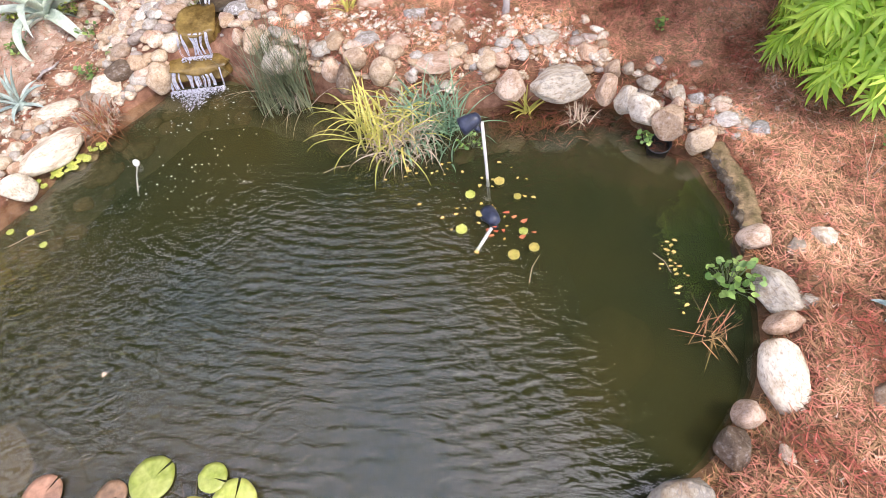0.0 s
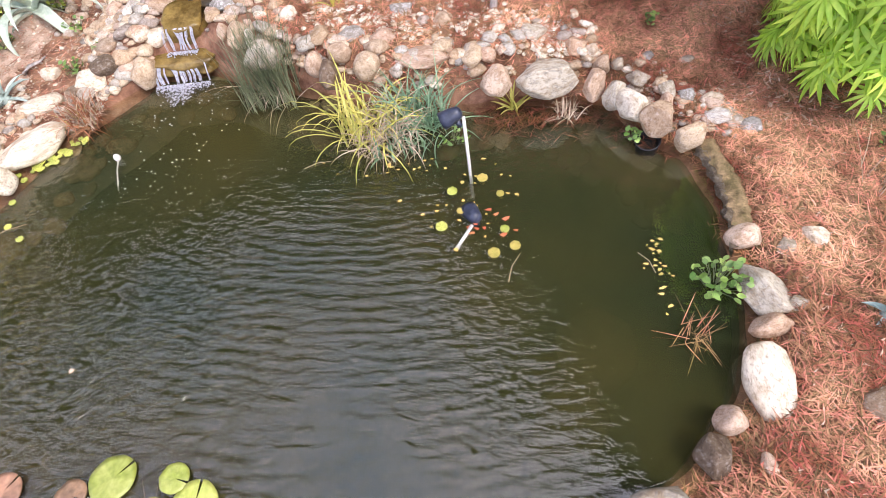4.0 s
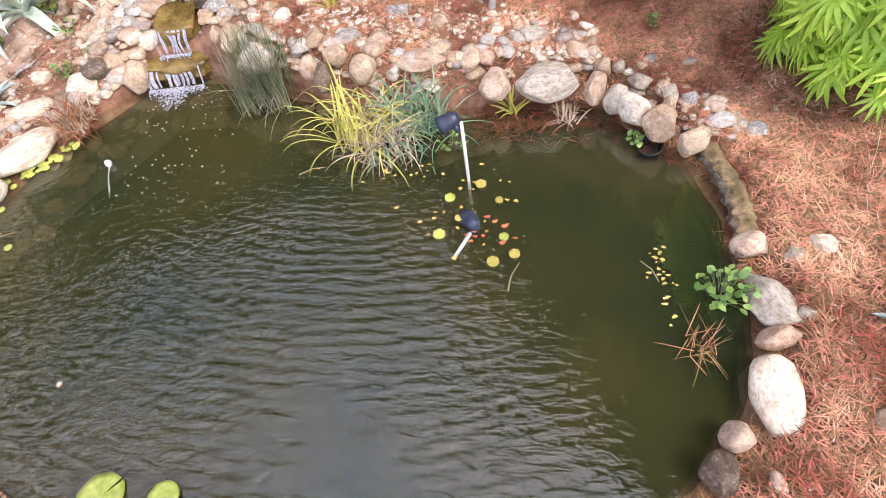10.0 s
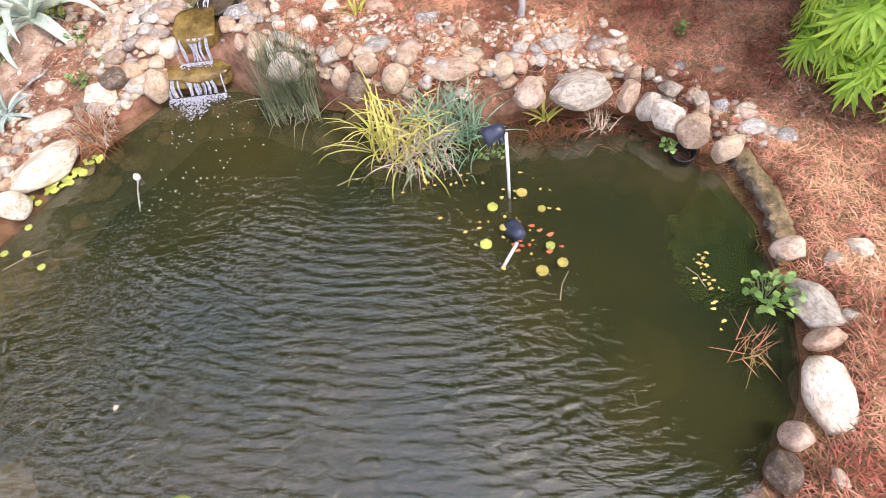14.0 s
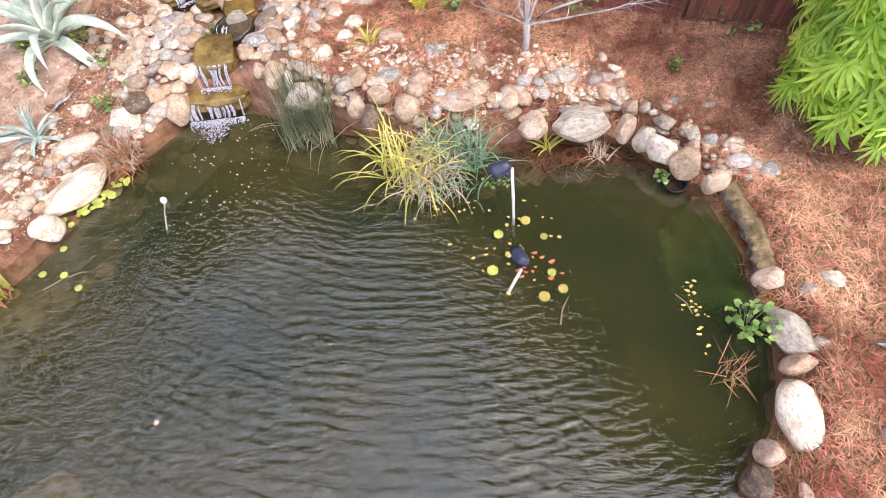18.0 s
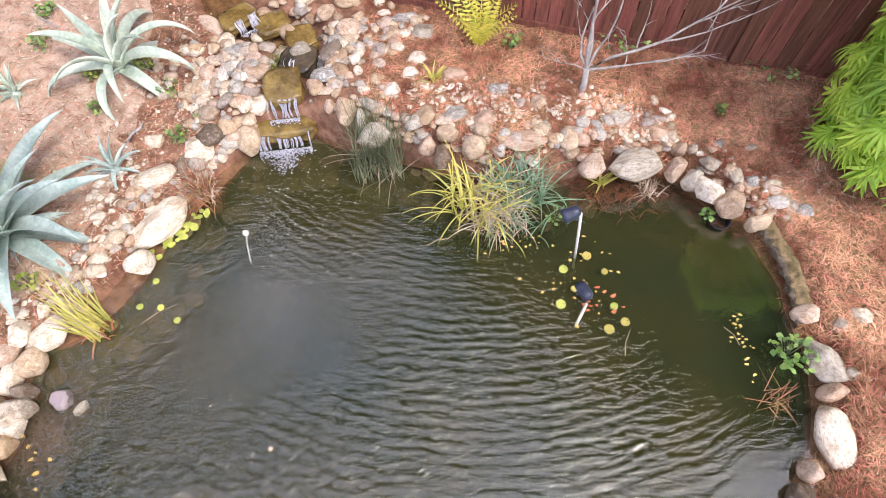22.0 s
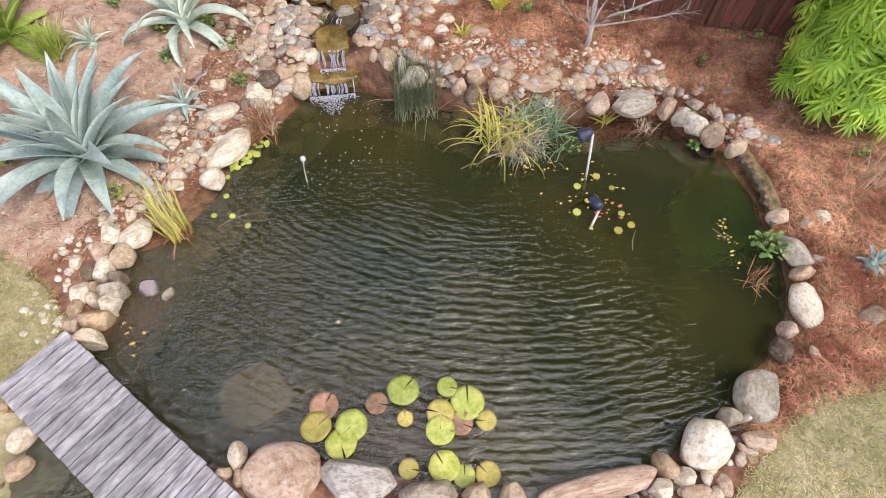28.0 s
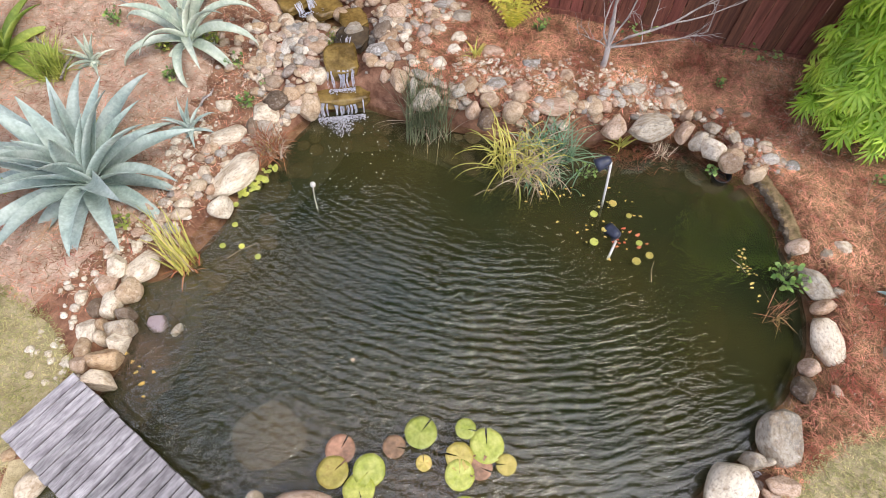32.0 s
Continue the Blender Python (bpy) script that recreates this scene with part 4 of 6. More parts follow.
def cascade(x, y, z0, z1, width, rot, seed, count):
    """White strands of water dropping over a ledge's lip, and froth where they land."""
    r = random.Random(seed)
    bm = bmesh.new()
    for _ in range(count):
        u = r.uniform(-1, 1) * width
        if noise.noise(Vector((u * 26, seed * 5.1, 0))) < -0.05:
            continue
        w = r.uniform(0.0008, 0.0034)
        end = r.uniform(0.45, 1.0) if r.random() < 0.5 else 1.0
        start = r.uniform(0.0, 0.3)
        y0 = 0.02 * noise.noise(Vector((u * 15, seed, 0)))
        prev = None
        for k in range(7):
            t = start + (end - start) * k / 6
            drift = 0.03 * noise.noise(Vector((u * 14, t * 2, seed)))
            yy = 0.03 - 0.09 * t + y0
            zz = z1 + 0.006 - (z1 - z0) * max(0.0, t * 1.25 - 0.25) ** 1.4
            ww = w * (0.6 + 0.8 * t) * (0.3 if k in (0, 6) else 1)
            row = (bm.verts.new((u + drift - ww, yy, zz)), bm.verts.new((u + drift, yy - 0.006, zz + 0.003)), bm.verts.new((u + drift + ww, yy, zz)))
            if prev:
                bm.faces.new((prev[0], prev[1], row[1], row[0]))
                bm.faces.new((prev[1], prev[2], row[2], row[1]))
            prev = row
    for _ in range(count):
        g = bmesh.ops.create_icosphere(bm, subdivisions=1, radius=1.0, matrix=pose(r.uniform(-1, 1) * width, -0.07 - abs(r.gauss(0, 0.035)), z0 + 0.003) @ Matrix.Diagonal((r.uniform(0.003, 0.011), r.uniform(0.003, 0.009), 0.005, 1)))
    ob = part("cascade", bm, FALLING, fall, "white strands of water breaking over the ledge")
    ob["kind"] = "stuff"
    ob.matrix_world = pose(x + 2.6, y - 5.6, 0, 0, 0, rot)


cascade(-2.6, 5.55, 0.0, 0.18, 0.29, 4, 1, 420)
cascade(-2.57, 5.79, 0.22, 0.42, 0.16, 4, 2, 230)
cascade(-2.48, 6.27, 0.46, 0.54, 0.06, -20, 3, 14)
cascade(-3.0, 6.9, 0.5, 0.62, 0.16, 40, 4, 120)
# froth carried into the pond below the fall
r = random.Random(77)
bm = bmesh.new()
for _ in range(560):
    q = abs(r.gauss(0, 0.13))
    bmesh.ops.create_icosphere(bm, subdivisions=1, radius=1.0, matrix=pose(r.gauss(-0.02 + q * 0.1, 0.15 * max(0.15, 1 - 2.6 * q)), -0.14 - q, 0.0) @ pose(0, 0, 0, 0, 0, r.uniform(0, 180)) @ Matrix.Diagonal((r.uniform(0.002, 0.008), r.uniform(0.003, 0.012), 0.003, 1)))
part("froth", bm, FALLING, fall, "white froth at the foot of the fall")["kind"] = "stuff"
sheet_v, sheet_f = [], []
for i, (x, y) in enumerate(STREAM_LINE[3:]):
    z = ground_z(x, y) + 0.06
    for s in (-0.24, -0.08, 0.08, 0.24):
        sheet_v.append((x + s * 0.8, y + s * 0.6, z))
for i in range(len(STREAM_LINE[3:]) - 1):
    for k in range(3):
        sheet_f.append((i * 4 + k, i * 4 + k + 1, i * 4 + k + 5, i * 4 + k + 4))
brook = mesh_object("stream", sheet_v, sheet_f, STREAM, smooth=True)
tagged(brook, "shallow dark stream running between cobbles to the waterfall", "stream", kind="structure")
for x, y, a, b, r, c in ((-3.05, 6.95, 0.14, 0.1, 20, "t"), (-3.6, 6.7, 0.2, 0.1, -40, "p"), (-3.4, 6.45, 0.11, 0.09, 10, "w"), (-3.15, 6.2, 0.1, 0.08, 30, "g"), (-3.3, 7.3, 0.16, 0.11, 0, "b"), (-2.5, 7.0, 0.14, 0.1, 20, "w"), (-2.25, 6.75, 0.13, 0.1, 50, "t"), (-3.75, 6.35, 0.1, 0.08, 0, "t")):
    stone(x, y, a, b, r, c, where="lining the stream")

# ---- wooden deck ----
deck = thing("wooden_deck", (-4.6, 1.62, 0.0), "weathered grey plank footbridge deck at the pond's edge", "deck")
D0, D1 = Vector((-5.01, 1.99)), Vector((-3.71, 0.85))
along = (D1 - D0).normalized()
across = Vector((along.y, -along.x))
WIDTH = 0.68
deck_turn = math.atan2(along.y, along.x)
rnd = random.Random(12)
step = 0.106
for i in range(25):
    bm = bmesh.new()
    box(bm, 0, 0, 0, 0.096, WIDTH + rnd.uniform(-0.015, 0.015), 0.034, 0.004)
    for v in bm.verts:
        v.co.z += 0.004 * noise.noise(Vector((i * 3.3, v.co.y * 3, v.co.x * 9)))
    b = part("plank", bm, DECK, deck, smooth=False)
    c = D0 + along * (step * (i + 0.5)) + across * (WIDTH / 2)
    b.matrix_world = pose(c.x + 4.6, c.y - 1.62, 0.245 + rnd.uniform(-0.004, 0.004), rnd.uniform(-0.4, 0.4), rnd.uniform(-0.5, 0.5), math.degrees(deck_turn) + rnd.uniform(-0.4, 0.4))
# three joists under the planks, in near-black timber
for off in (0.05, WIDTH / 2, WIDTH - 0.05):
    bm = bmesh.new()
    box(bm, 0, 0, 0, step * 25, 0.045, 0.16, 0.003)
    b = part("joist", bm, DARK_WOOD, deck, "dark joist", smooth=False)
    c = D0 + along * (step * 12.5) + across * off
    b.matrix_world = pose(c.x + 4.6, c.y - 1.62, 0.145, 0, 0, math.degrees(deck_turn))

# ---- fence ----
fence = thing("fence", (0.0, 7.2, 0.7), "red-brown stained vertical board fence behind the bed", "fence")


def fence_run(ax, ay, bx, by, gap_at=None):
    r = random.Random(int(ax * 100))
    d = Vector((bx - ax, by - ay))
    n = int(d.length / 0.145)
    turn = math.degrees(math.atan2(d.y, d.x))
    for i in range(n):
        p = Vector((ax, ay)) + d * ((i + 0.5) / n)
        bm = bmesh.new()
        box(bm, 0, 0, 0.95, 0.139, 0.02, 1.9, 0.003)
        o = part("board", bm, FENCE, fence, smooth=False)
        o.matrix_world = pose(p.x, p.y - 7.2 + r.uniform(-0.004, 0.004), ground_z(p.x, p.y) - 0.72 + r.uniform(-0.01, 0.01), 0, r.uniform(-0.4, 0.4), turn)
    for h in (0.25, 1.6):
        bm = bmesh.new()
        box(bm, 0, 0.04, h, d.length, 0.04, 0.09, 0.004)
        o = part("rail", bm, FENCE, fence, smooth=False)
        o.matrix_world = pose((ax + bx) / 2, (ay + by) / 2 - 7.2, 0.0, 0, 0, turn)
    for k in range(int(d.length / 2.0) + 1):
        p = Vector((ax, ay)) + d * min(1, k * 2.0 / d.length)
        bm = bmesh.new()
        box(bm, 0, 0.085, 0.95, 0.09, 0.09, 1.9, 0.005)
        o = part("post", bm, FENCE, fence, smooth=False)
        o.matrix_world = pose(p.x, p.y - 7.2, ground_z(p.x, p.y) - 0.72, 0, 0, turn)
    bm = bmesh.new()
    box(bm, 0, -0.02, 0.03, d.length, 0.03, 0.14, 0.004)
    o = part("kickboard", bm, FENCE, fence, "dark bottom board", smooth=False)
    o.matrix_world = pose((ax + bx) / 2, (ay + by) / 2 - 7.2, ground_z((ax + bx) / 2, (ay + by) / 2) - 0.72, 0, 0, turn)


fence_run(-2.83, 7.38, 2.07, 5.64)
fence_run(2.08, 5.59, 5.27, 4.79)


# ---- bare tree ----
def bare_tree(x, y):
    z = ground_z(x, y) - 0.03
    t = thing("bare_tree", (x, y, z), "small leafless tree with pale grey trunk and thin branches", "tree")
    r = random.Random(8)
    bm = bmesh.new()
    tube(bm, [(0, 0, 0), (0.02, 0.02, 0.12), (0.01, 0.04, 0.3)], [0.045, 0.034, 0.032], 10)
    part("trunk", bm, BARK, t)

    def limb(bm, p, d, length, rad, depth):
        pts, rr = [p], [rad]
        q, dd = p.copy(), d.copy()
        n = 6
        for i in range(n):
            dd = (dd + Vector((r.gauss(0, 0.12), r.gauss(0, 0.12), r.gauss(0.03, 0.08)))).normalized()
            q = q + dd * length / n
            pts.append(q.copy())
            rr.append(rad * (1 - 0.8 * (i + 1) / n))
            if depth and i >= 1 and r.random() < 0.75:
                side = (dd + Vector((r.gauss(0, 0.7), r.gauss(0, 0.7), r.gauss(0.1, 0.4)))).normalized()
                limb(bm, q.copy(), side, length * r.uniform(0.3, 0.55), rad * 0.5, depth - 1)
        tube(bm, pts, rr, 6 if rad > 0.008 else 4, False)

    fork = Vector((0.01, 0.04, 0.29))
    for d, l, w in (((-0.12, 0.1, 1), 1.3, 0.02), ((0.05, 0.2, 1), 1.4, 0.022), ((0.75, 0.15, 0.55), 1.5, 0.022), ((0.95, -0.1, 0.2), 1.1, 0.016), ((-0.45, 0.3, 0.8), 1.0, 0.014), ((0.4, 0.5, 0.9), 1.2, 0.016), ((-0.6, -0.2, 0.35), 0.7, 0.01)):
        bm = bmesh.new()
        limb(bm, fork.copy(), Vector(d).normalized(), l, w, 2)
        part("limb", bm, BARK, t)


bare_tree(0.49, 5.35)


# ---- plants ----
def agave_leaf(length, width, rise, droop, seed):
    """A thick channelled leaf from the heart outwards along +x, bending as it goes."""
    bm = bmesh.new()
    n, m = 14, 6
    rows = []
    a, p = rise, Vector((0, 0, 0))
    r = random.Random(seed)
    twist = r.uniform(-0.5, 0.5)
    for i in range(n + 1):
        t = i / n
        w = width * (0.55 + 1.1 * t - 1.75 * t * t + 0.12 * t ** 3) if t < 0.97 else width * 0.02
        w = max(w, width * 0.02)
        up = Vector((-math.sin(a), 0, math.cos(a)))
        ring = []
        for k in range(m + 1):
            s = (k / m * 2 - 1)
            q = p + Vector((0, math.cos(twist * t) * s * w, math.sin(twist * t) * s * w)) + up * (abs(s) ** 1.6 * w * 0.55)
            ring.append(q)
        thick = 0.016 * (1 - t) + 0.003
        under = [q - up * thick * (1 - abs(k / m * 2 - 1) ** 3) for k, q in enumerate(ring)]
        rows.append(([bm.verts.new(q) for q in ring], [bm.verts.new(q) for q in under]))
        a -= droop / n * (0.4 + 1.4 * t)
        p = p + Vector((math.cos(a), 0, math.sin(a))) * length / n
    for (t0, u0), (t1, u1) in zip(rows, rows[1:]):
        for k in range(m):
            bm.faces.new((t0[k], t1[k], t1[k + 1], t0[k + 1]))
            bm.faces.new((u0[k], u0[k + 1], u1[k + 1], u1[k]))
        bm.faces.new((t0[0], u0[0], u1[0], t1[0]))
        bm.faces.new((t0[m], t1[m], u1[m], u0[m]))
    me = bpy.data.meshes.new("leaf")
    bm.to_mesh(me)
    bm.free()
    me.polygons.foreach_set("use_smooth", [True] * len(me.polygons))
    return me


def agave(x, y, leaves, length, width, material, label, seed, flat=0.0, sag=0.0):
    z = ground_z(x, y)
    t = thing("agave", (x, y, z), label, "agave", "agaves on the bank")
    r = random.Random(seed)
    kinds = []
    for i in range(8):
        u = i / 7
        me = agave_leaf(length * (0.62 + 0.4 * math.sin(u * 2.4 + 0.4)), width, radians(82 - 74 * u - flat), radians(10 + (45 + sag) * u + sag * 0.4 + r.uniform(0, 15)), seed * 10 + i)
        me.materials.append(material)
        kinds.append(me)
    for i in range(leaves):
        u = i / (leaves - 1)
        k = min(7, int(u * 7.99))
        s = r.uniform(0.88, 1.1)
        share("leaf", kinds[k], t, pose(0.02 * math.cos(i * 2.4), 0.02 * math.sin(i * 2.4), 0.1 * (1 - u), r.uniform(-14, 14), r.uniform(-6, 6), math.degrees(i * 2.39996) + r.uniform(-8, 8)) @ Matrix.Diagonal((s, s, s, 1)))
    bm = bmesh.new()
    bmesh.ops.create_icosphere(bm, subdivisions=2, radius=0.07)
    part("heart", bm, material, t)
    return t


agave(-5.38, 4.15, 46, 1.27, 0.142, AGAVE, "large blue-green agave rosette with long pointed leaves", 3)
agave(-4.56, 6.15, 22, 1.0, 0.09, AGAVE_PALE, "blue-green agave with pale drooping leaf tips on the bank", 5, -4, 75)
agave(-4.47, 4.9, 16, 0.34, 0.03, AGAVE, "small silvery agave among stones", 7)
agave(-5.68, 5.88, 14, 0.34, 0.03, AGAVE_PALE, "small pale agave with dry tips", 9)
agave(-6.72, 6.03, 20, 0.85, 0.1, LIME, "lime green broad-leaved agave at the back of the bank", 11)
agave(2.82, 2.19, 13, 0.19, 0.034, AGAVE, "small grey-green rosette in pine straw", 13)


def blades(bm, count, spread, length, width, lean, seed, droop=1.2, sides=2, centre=(0, 0, 0), flat_bias=None):
    """Strap leaves that arch out of a clump; sides=2 is a folded strip."""
    r = random.Random(seed)
    for _ in range(count):
        a = r.uniform(0, 2 * math.pi) if flat_bias is None else r.gauss(flat_bias, 0.8)
        q = spread * math.sqrt(r.random())
        p = Vector((centre[0] + q * math.cos(r.uniform(0, 6.3)), centre[1] + q * math.sin(r.uniform(0, 6.3)), centre[2]))
        L, w = length * r.uniform(0.55, 1.1), width * r.uniform(0.7, 1.2)
        e = radians(90) - abs(r.gauss(0, 1)) * lean
        d0 = Vector((math.cos(a), math.sin(a), 0))
        side = Vector((-math.sin(a), math.cos(a), 0))
        n = 7
        prev = None
        for i in range(n + 1):
            t = i / n
            ww = w * (1 - t ** 2.2) + 0.0006
            row = (bm.verts.new(p - side * ww), bm.verts.new(p + Vector((0, 0, -ww * 0.5))), bm.verts.new(p + side * ww))
            if prev:
                bm.faces.new((prev[0], prev[1], row[1], row[0]))
                bm.faces.new((prev[1], prev[2], row[2], row[1]))
            prev = row
            e -= droop * r.uniform(0.7, 1.3) * t / n * 2
            p = p + (d0 * math.cos(e) + Vector((0, 0, math.sin(e)))) * L / n


def clump(name, x, y, z, label, category, sets):
    t = thing(name, (x, y, z), label, category)
    for nm, material, args in sets:
        bm = bmesh.new()
        blades(bm, **args)
        ob = part(nm, bm, material, t)
        ob["kind"] = "stuff"
    return t


def leaf_set(t, material, count, spread, length, width, lean, seed, droop=1.2, centre=(0, 0, 0), towards=None):
    """Single strap leaves, each its own part, on a few shared meshes."""
    r = random.Random(seed)
    kinds = []
    for k in range(14):
        bm = bmesh.new()
        blades(bm, 1, 0.0, length, width, lean, seed * 50 + k, droop, flat_bias=None)
        # turn the leaf to lie along +x
        tip = max((v.co for v in bm.verts), key=lambda c: c.xy.length)
        bmesh.ops.rotate(bm, cent=(0, 0, 0), matrix=Matrix.Rotation(-math.atan2(tip.y, tip.x), 3, "Z"), verts=bm.verts)
        me = bpy.data.meshes.new("leaf")
        bm.to_mesh(me)
        bm.free()
        me.materials.append(material)
        kinds.append(me)
    for i in range(count):
        a = r.uniform(0, 360) if towards is None else r.gauss(towards, 40)
        q, b = spread * math.sqrt(r.random()), r.uniform(0, 6.3)
        s = r.uniform(0.75, 1.15)
        share("leaf", kinds[r.randrange(14)], t, pose(centre[0] + q * math.cos(b), centre[1] + q * math.sin(b), centre[2], r.gauss(0, 5), r.gauss(0, 5), a) @ Matrix.Diagonal((s, s, s, 1)))


YB = leafy(mat("yellow_iris_leaf", (0.5, 0.5, 0.1), (0.74, 0.68, 0.2), 6, 0.6, 0.0, 20, 0.3))
GB = leafy(mat("blue_green_iris_leaf", (0.13, 0.26, 0.14), (0.32, 0.46, 0.29), 6, 0.6, 0.0, 20, 0.3))
PB = leafy(mat("pale_dry_leaf", (0.42, 0.32, 0.22), (0.66, 0.57, 0.44), 6, 0.8, 0.0, 20, 0.25), 0.1)
iris = clump("iris_clump", -0.49, 4.34, -0.02, "clump of yellow, green and dried strap leaves in the water", "water iris", [
    ("dry_undergrowth", DRY_BLADE, dict(count=170, spread=0.3, length=0.45, width=0.005, lean=0.9, seed=2, droop=1.8, centre=(0.0, -0.1, 0))),
    ("low_undergrowth", TEAL_BLADE, dict(count=80, spread=0.3, length=0.3, width=0.008, lean=0.9, seed=4, droop=1.2, centre=(0.15, -0.15, 0))),
])
leaf_set(iris, YB, 95, 0.26, 0.68, 0.0095, 0.8, 1, 1.8, (-0.2, -0.05, 0))
leaf_set(iris, PB, 60, 0.28, 0.55, 0.007, 0.9, 2, 1.8, (-0.02, -0.08, 0))
leaf_set(iris, GB, 110, 0.24, 0.64, 0.0095, 0.5, 3, 1.2, (0.3, 0.08, 0))
clump("horsetail_reeds", -1.68, 4.93, -0.02, "grey-green clump of thin upright reeds at the bank", "reeds", [
    ("reed_growth", REED, dict(count=380, spread=0.28, length=0.8, width=0.004, lean=0.2, seed=5, droop=0.35)),
    ("fallen_growth", DRY_BLADE, dict(count=40, spread=0.22, length=0.6, width=0.004, lean=0.9, seed=6, droop=0.9, flat_bias=-2.0)),
])
clump("sedge_tuft", -3.53, 4.63, 0.06, "tuft of red, tan and green sedge hanging over the edge", "sedge", [
    ("red_foliage", RED_BLADE, dict(count=150, spread=0.17, length=0.32, width=0.005, lean=0.8, seed=7, droop=1.5)),
    ("tan_foliage", DRY_BLADE, dict(count=100, spread=0.17, length=0.3, width=0.005, lean=0.7, seed=8, droop=1.3)),
    ("green_foliage", YELLOW_BLADE, dict(count=30, spread=0.12, length=0.2, width=0.005, lean=0.5, seed=9, droop=1.0)),
])
iris = clump("yellow_iris", -4.31, 3.17, -0.01, "sparse yellow and red iris leaves at the pond edge", "water iris", [
    ("red_base_growth", RED_BLADE, dict(count=50, spread=0.14, length=0.18, width=0.008, lean=0.7, seed=11, droop=0.8)),
    ("dry_growth", DRY_BLADE, dict(count=26, spread=0.1, length=0.75, width=0.004, lean=0.45, seed=12, droop=0.5, flat_bias=2.4)),
])
leaf_set(iris, YB, 40, 0.14, 0.72, 0.012, 0.45, 10, 0.5, (0, 0, 0), 132)
LIME_BLADE = leafy(mat("lime_grass_blades", (0.3, 0.4, 0.06), (0.58, 0.62, 0.16), 2, 0.6, 0.0, 20, 0.3, island=True))
for x, y, s, n in ((-6.1, 5.75, 0.42, 120), (-6.75, 7.9, 0.4, 90), (-5.2, 8.2, 0.5, 80), (-5.55, 4.75, 0.3, 60)):
    clump("grass_tuft", x, y, ground_z(x, y), "tuft of yellow-green ornamental grass on the bank", "grass tuft", [
        ("foliage", LIME_BLADE, dict(count=n * 2, spread=0.13, length=s * 1.2, width=0.006, lean=0.5, seed=int(s * 100), droop=1.1))])
clump("spider_plant", -1.04, 5.58, ground_z(-1.04, 5.58), "small pale striped strap-leaved plant among pebbles", "plant", [
    ("foliage", YELLOW_BLADE, dict(count=16, spread=0.03, length=0.26, width=0.011, lean=0.7, seed=31, droop=1.3))])
clump("yellow_water_plant", 0.64, 4.49, 0.0, "small yellow-green arrow-leaved water plant by the bank", "water plant", [
    ("foliage", YELLOW_BLADE, dict(count=16, spread=0.04, length=0.28, width=0.014, lean=1.0, seed=32, droop=0.6))])
clump("dry_reed_tuft", 1.09, 4.37, 0.0, "dried grey-brown reed tuft in the shallows", "reeds", [
    ("foliage", DRY_BLADE, dict(count=60, spread=0.1, length=0.2, width=0.004, lean=0.9, seed=33, droop=1.2))])
clump("floating_straw", 1.7, 2.17, 0.0, "loose raft of dry pine straw floating at the edge", "straw", [
    ("foliage", NEEDLE, dict(count=46, spread=0.09, length=0.24, width=0.0022, lean=1.5, seed=34, droop=0.1))])
clump("dry_grass_tuft", -4.26, 7.55, ground_z(-4.26, 7.55), "bare twiggy dried shrub beside the stream", "dry shrub", [
    ("dry_growth", DRY_BLADE, dict(count=120, spread=0.3, length=0.7, width=0.004, lean=0.5, seed=35, droop=0.5))])
clump("dry_twigs", 3.26, 3.24, ground_z(3.26, 3.24), "dried grey twigs standing in the pine straw", "dry shrub", [
    ("dry_growth", DRY_BLADE, dict(count=40, spread=0.2, length=0.6, width=0.004, lean=0.5, seed=36, droop=0.3))])


def palmate_leaf(seed, fingers):
    """A hand-shaped leaf of narrow leaflets, spread from its stalk's end."""
    r = random.Random(seed)
    bm = bmesh.new()
    for i in range(fingers):
        a = radians(-118 + 236 * i / (fingers - 1)) + r.gauss(0, 0.05)
        L = 0.17 * (1 - 0.35 * abs(i / (fingers - 1) * 2 - 1) ** 1.5) * r.uniform(0.9, 1.1)
        d, s = Vector((math.cos(a), math.sin(a), 0)), Vector((-math.sin(a), math.cos(a), 0))
        prev = None
        for k in range(6):
            t = k / 5
            w = 0.0118 * (math.sin(math.pi * min(1, t * 0.92 + 0.08)) ** 0.8) + 0.0005
            p = d * (0.008 + L * t) + Vector((0, 0, 0.02 * math.sin(t * 2.2) - 0.07 * t * t))
            row = (bm.verts.new(p + s * w + Vector((0, 0, 0.004))), bm.verts.new(p), bm.verts.new(p - s * w + Vector((0, 0, 0.004))))
            if prev:
                bm.faces.new((prev[0], prev[1], row[1], row[0]))
                bm.faces.new((prev[1], prev[2], row[2], row[1]))
            prev = row
    tube(bm, [(0.008, 0, 0), (-0.06, 0, -0.02), (-0.14, 0, -0.07)], [0.003, 0.003, 0.0035], 4, False)
    me = bpy.data.meshes.new("leaf")
    bm.to_mesh(me)
    bm.free()
    me.materials.append(SHRUB)
    me.polygons.foreach_set("use_smooth", [True] * len(me.polygons))
    return me


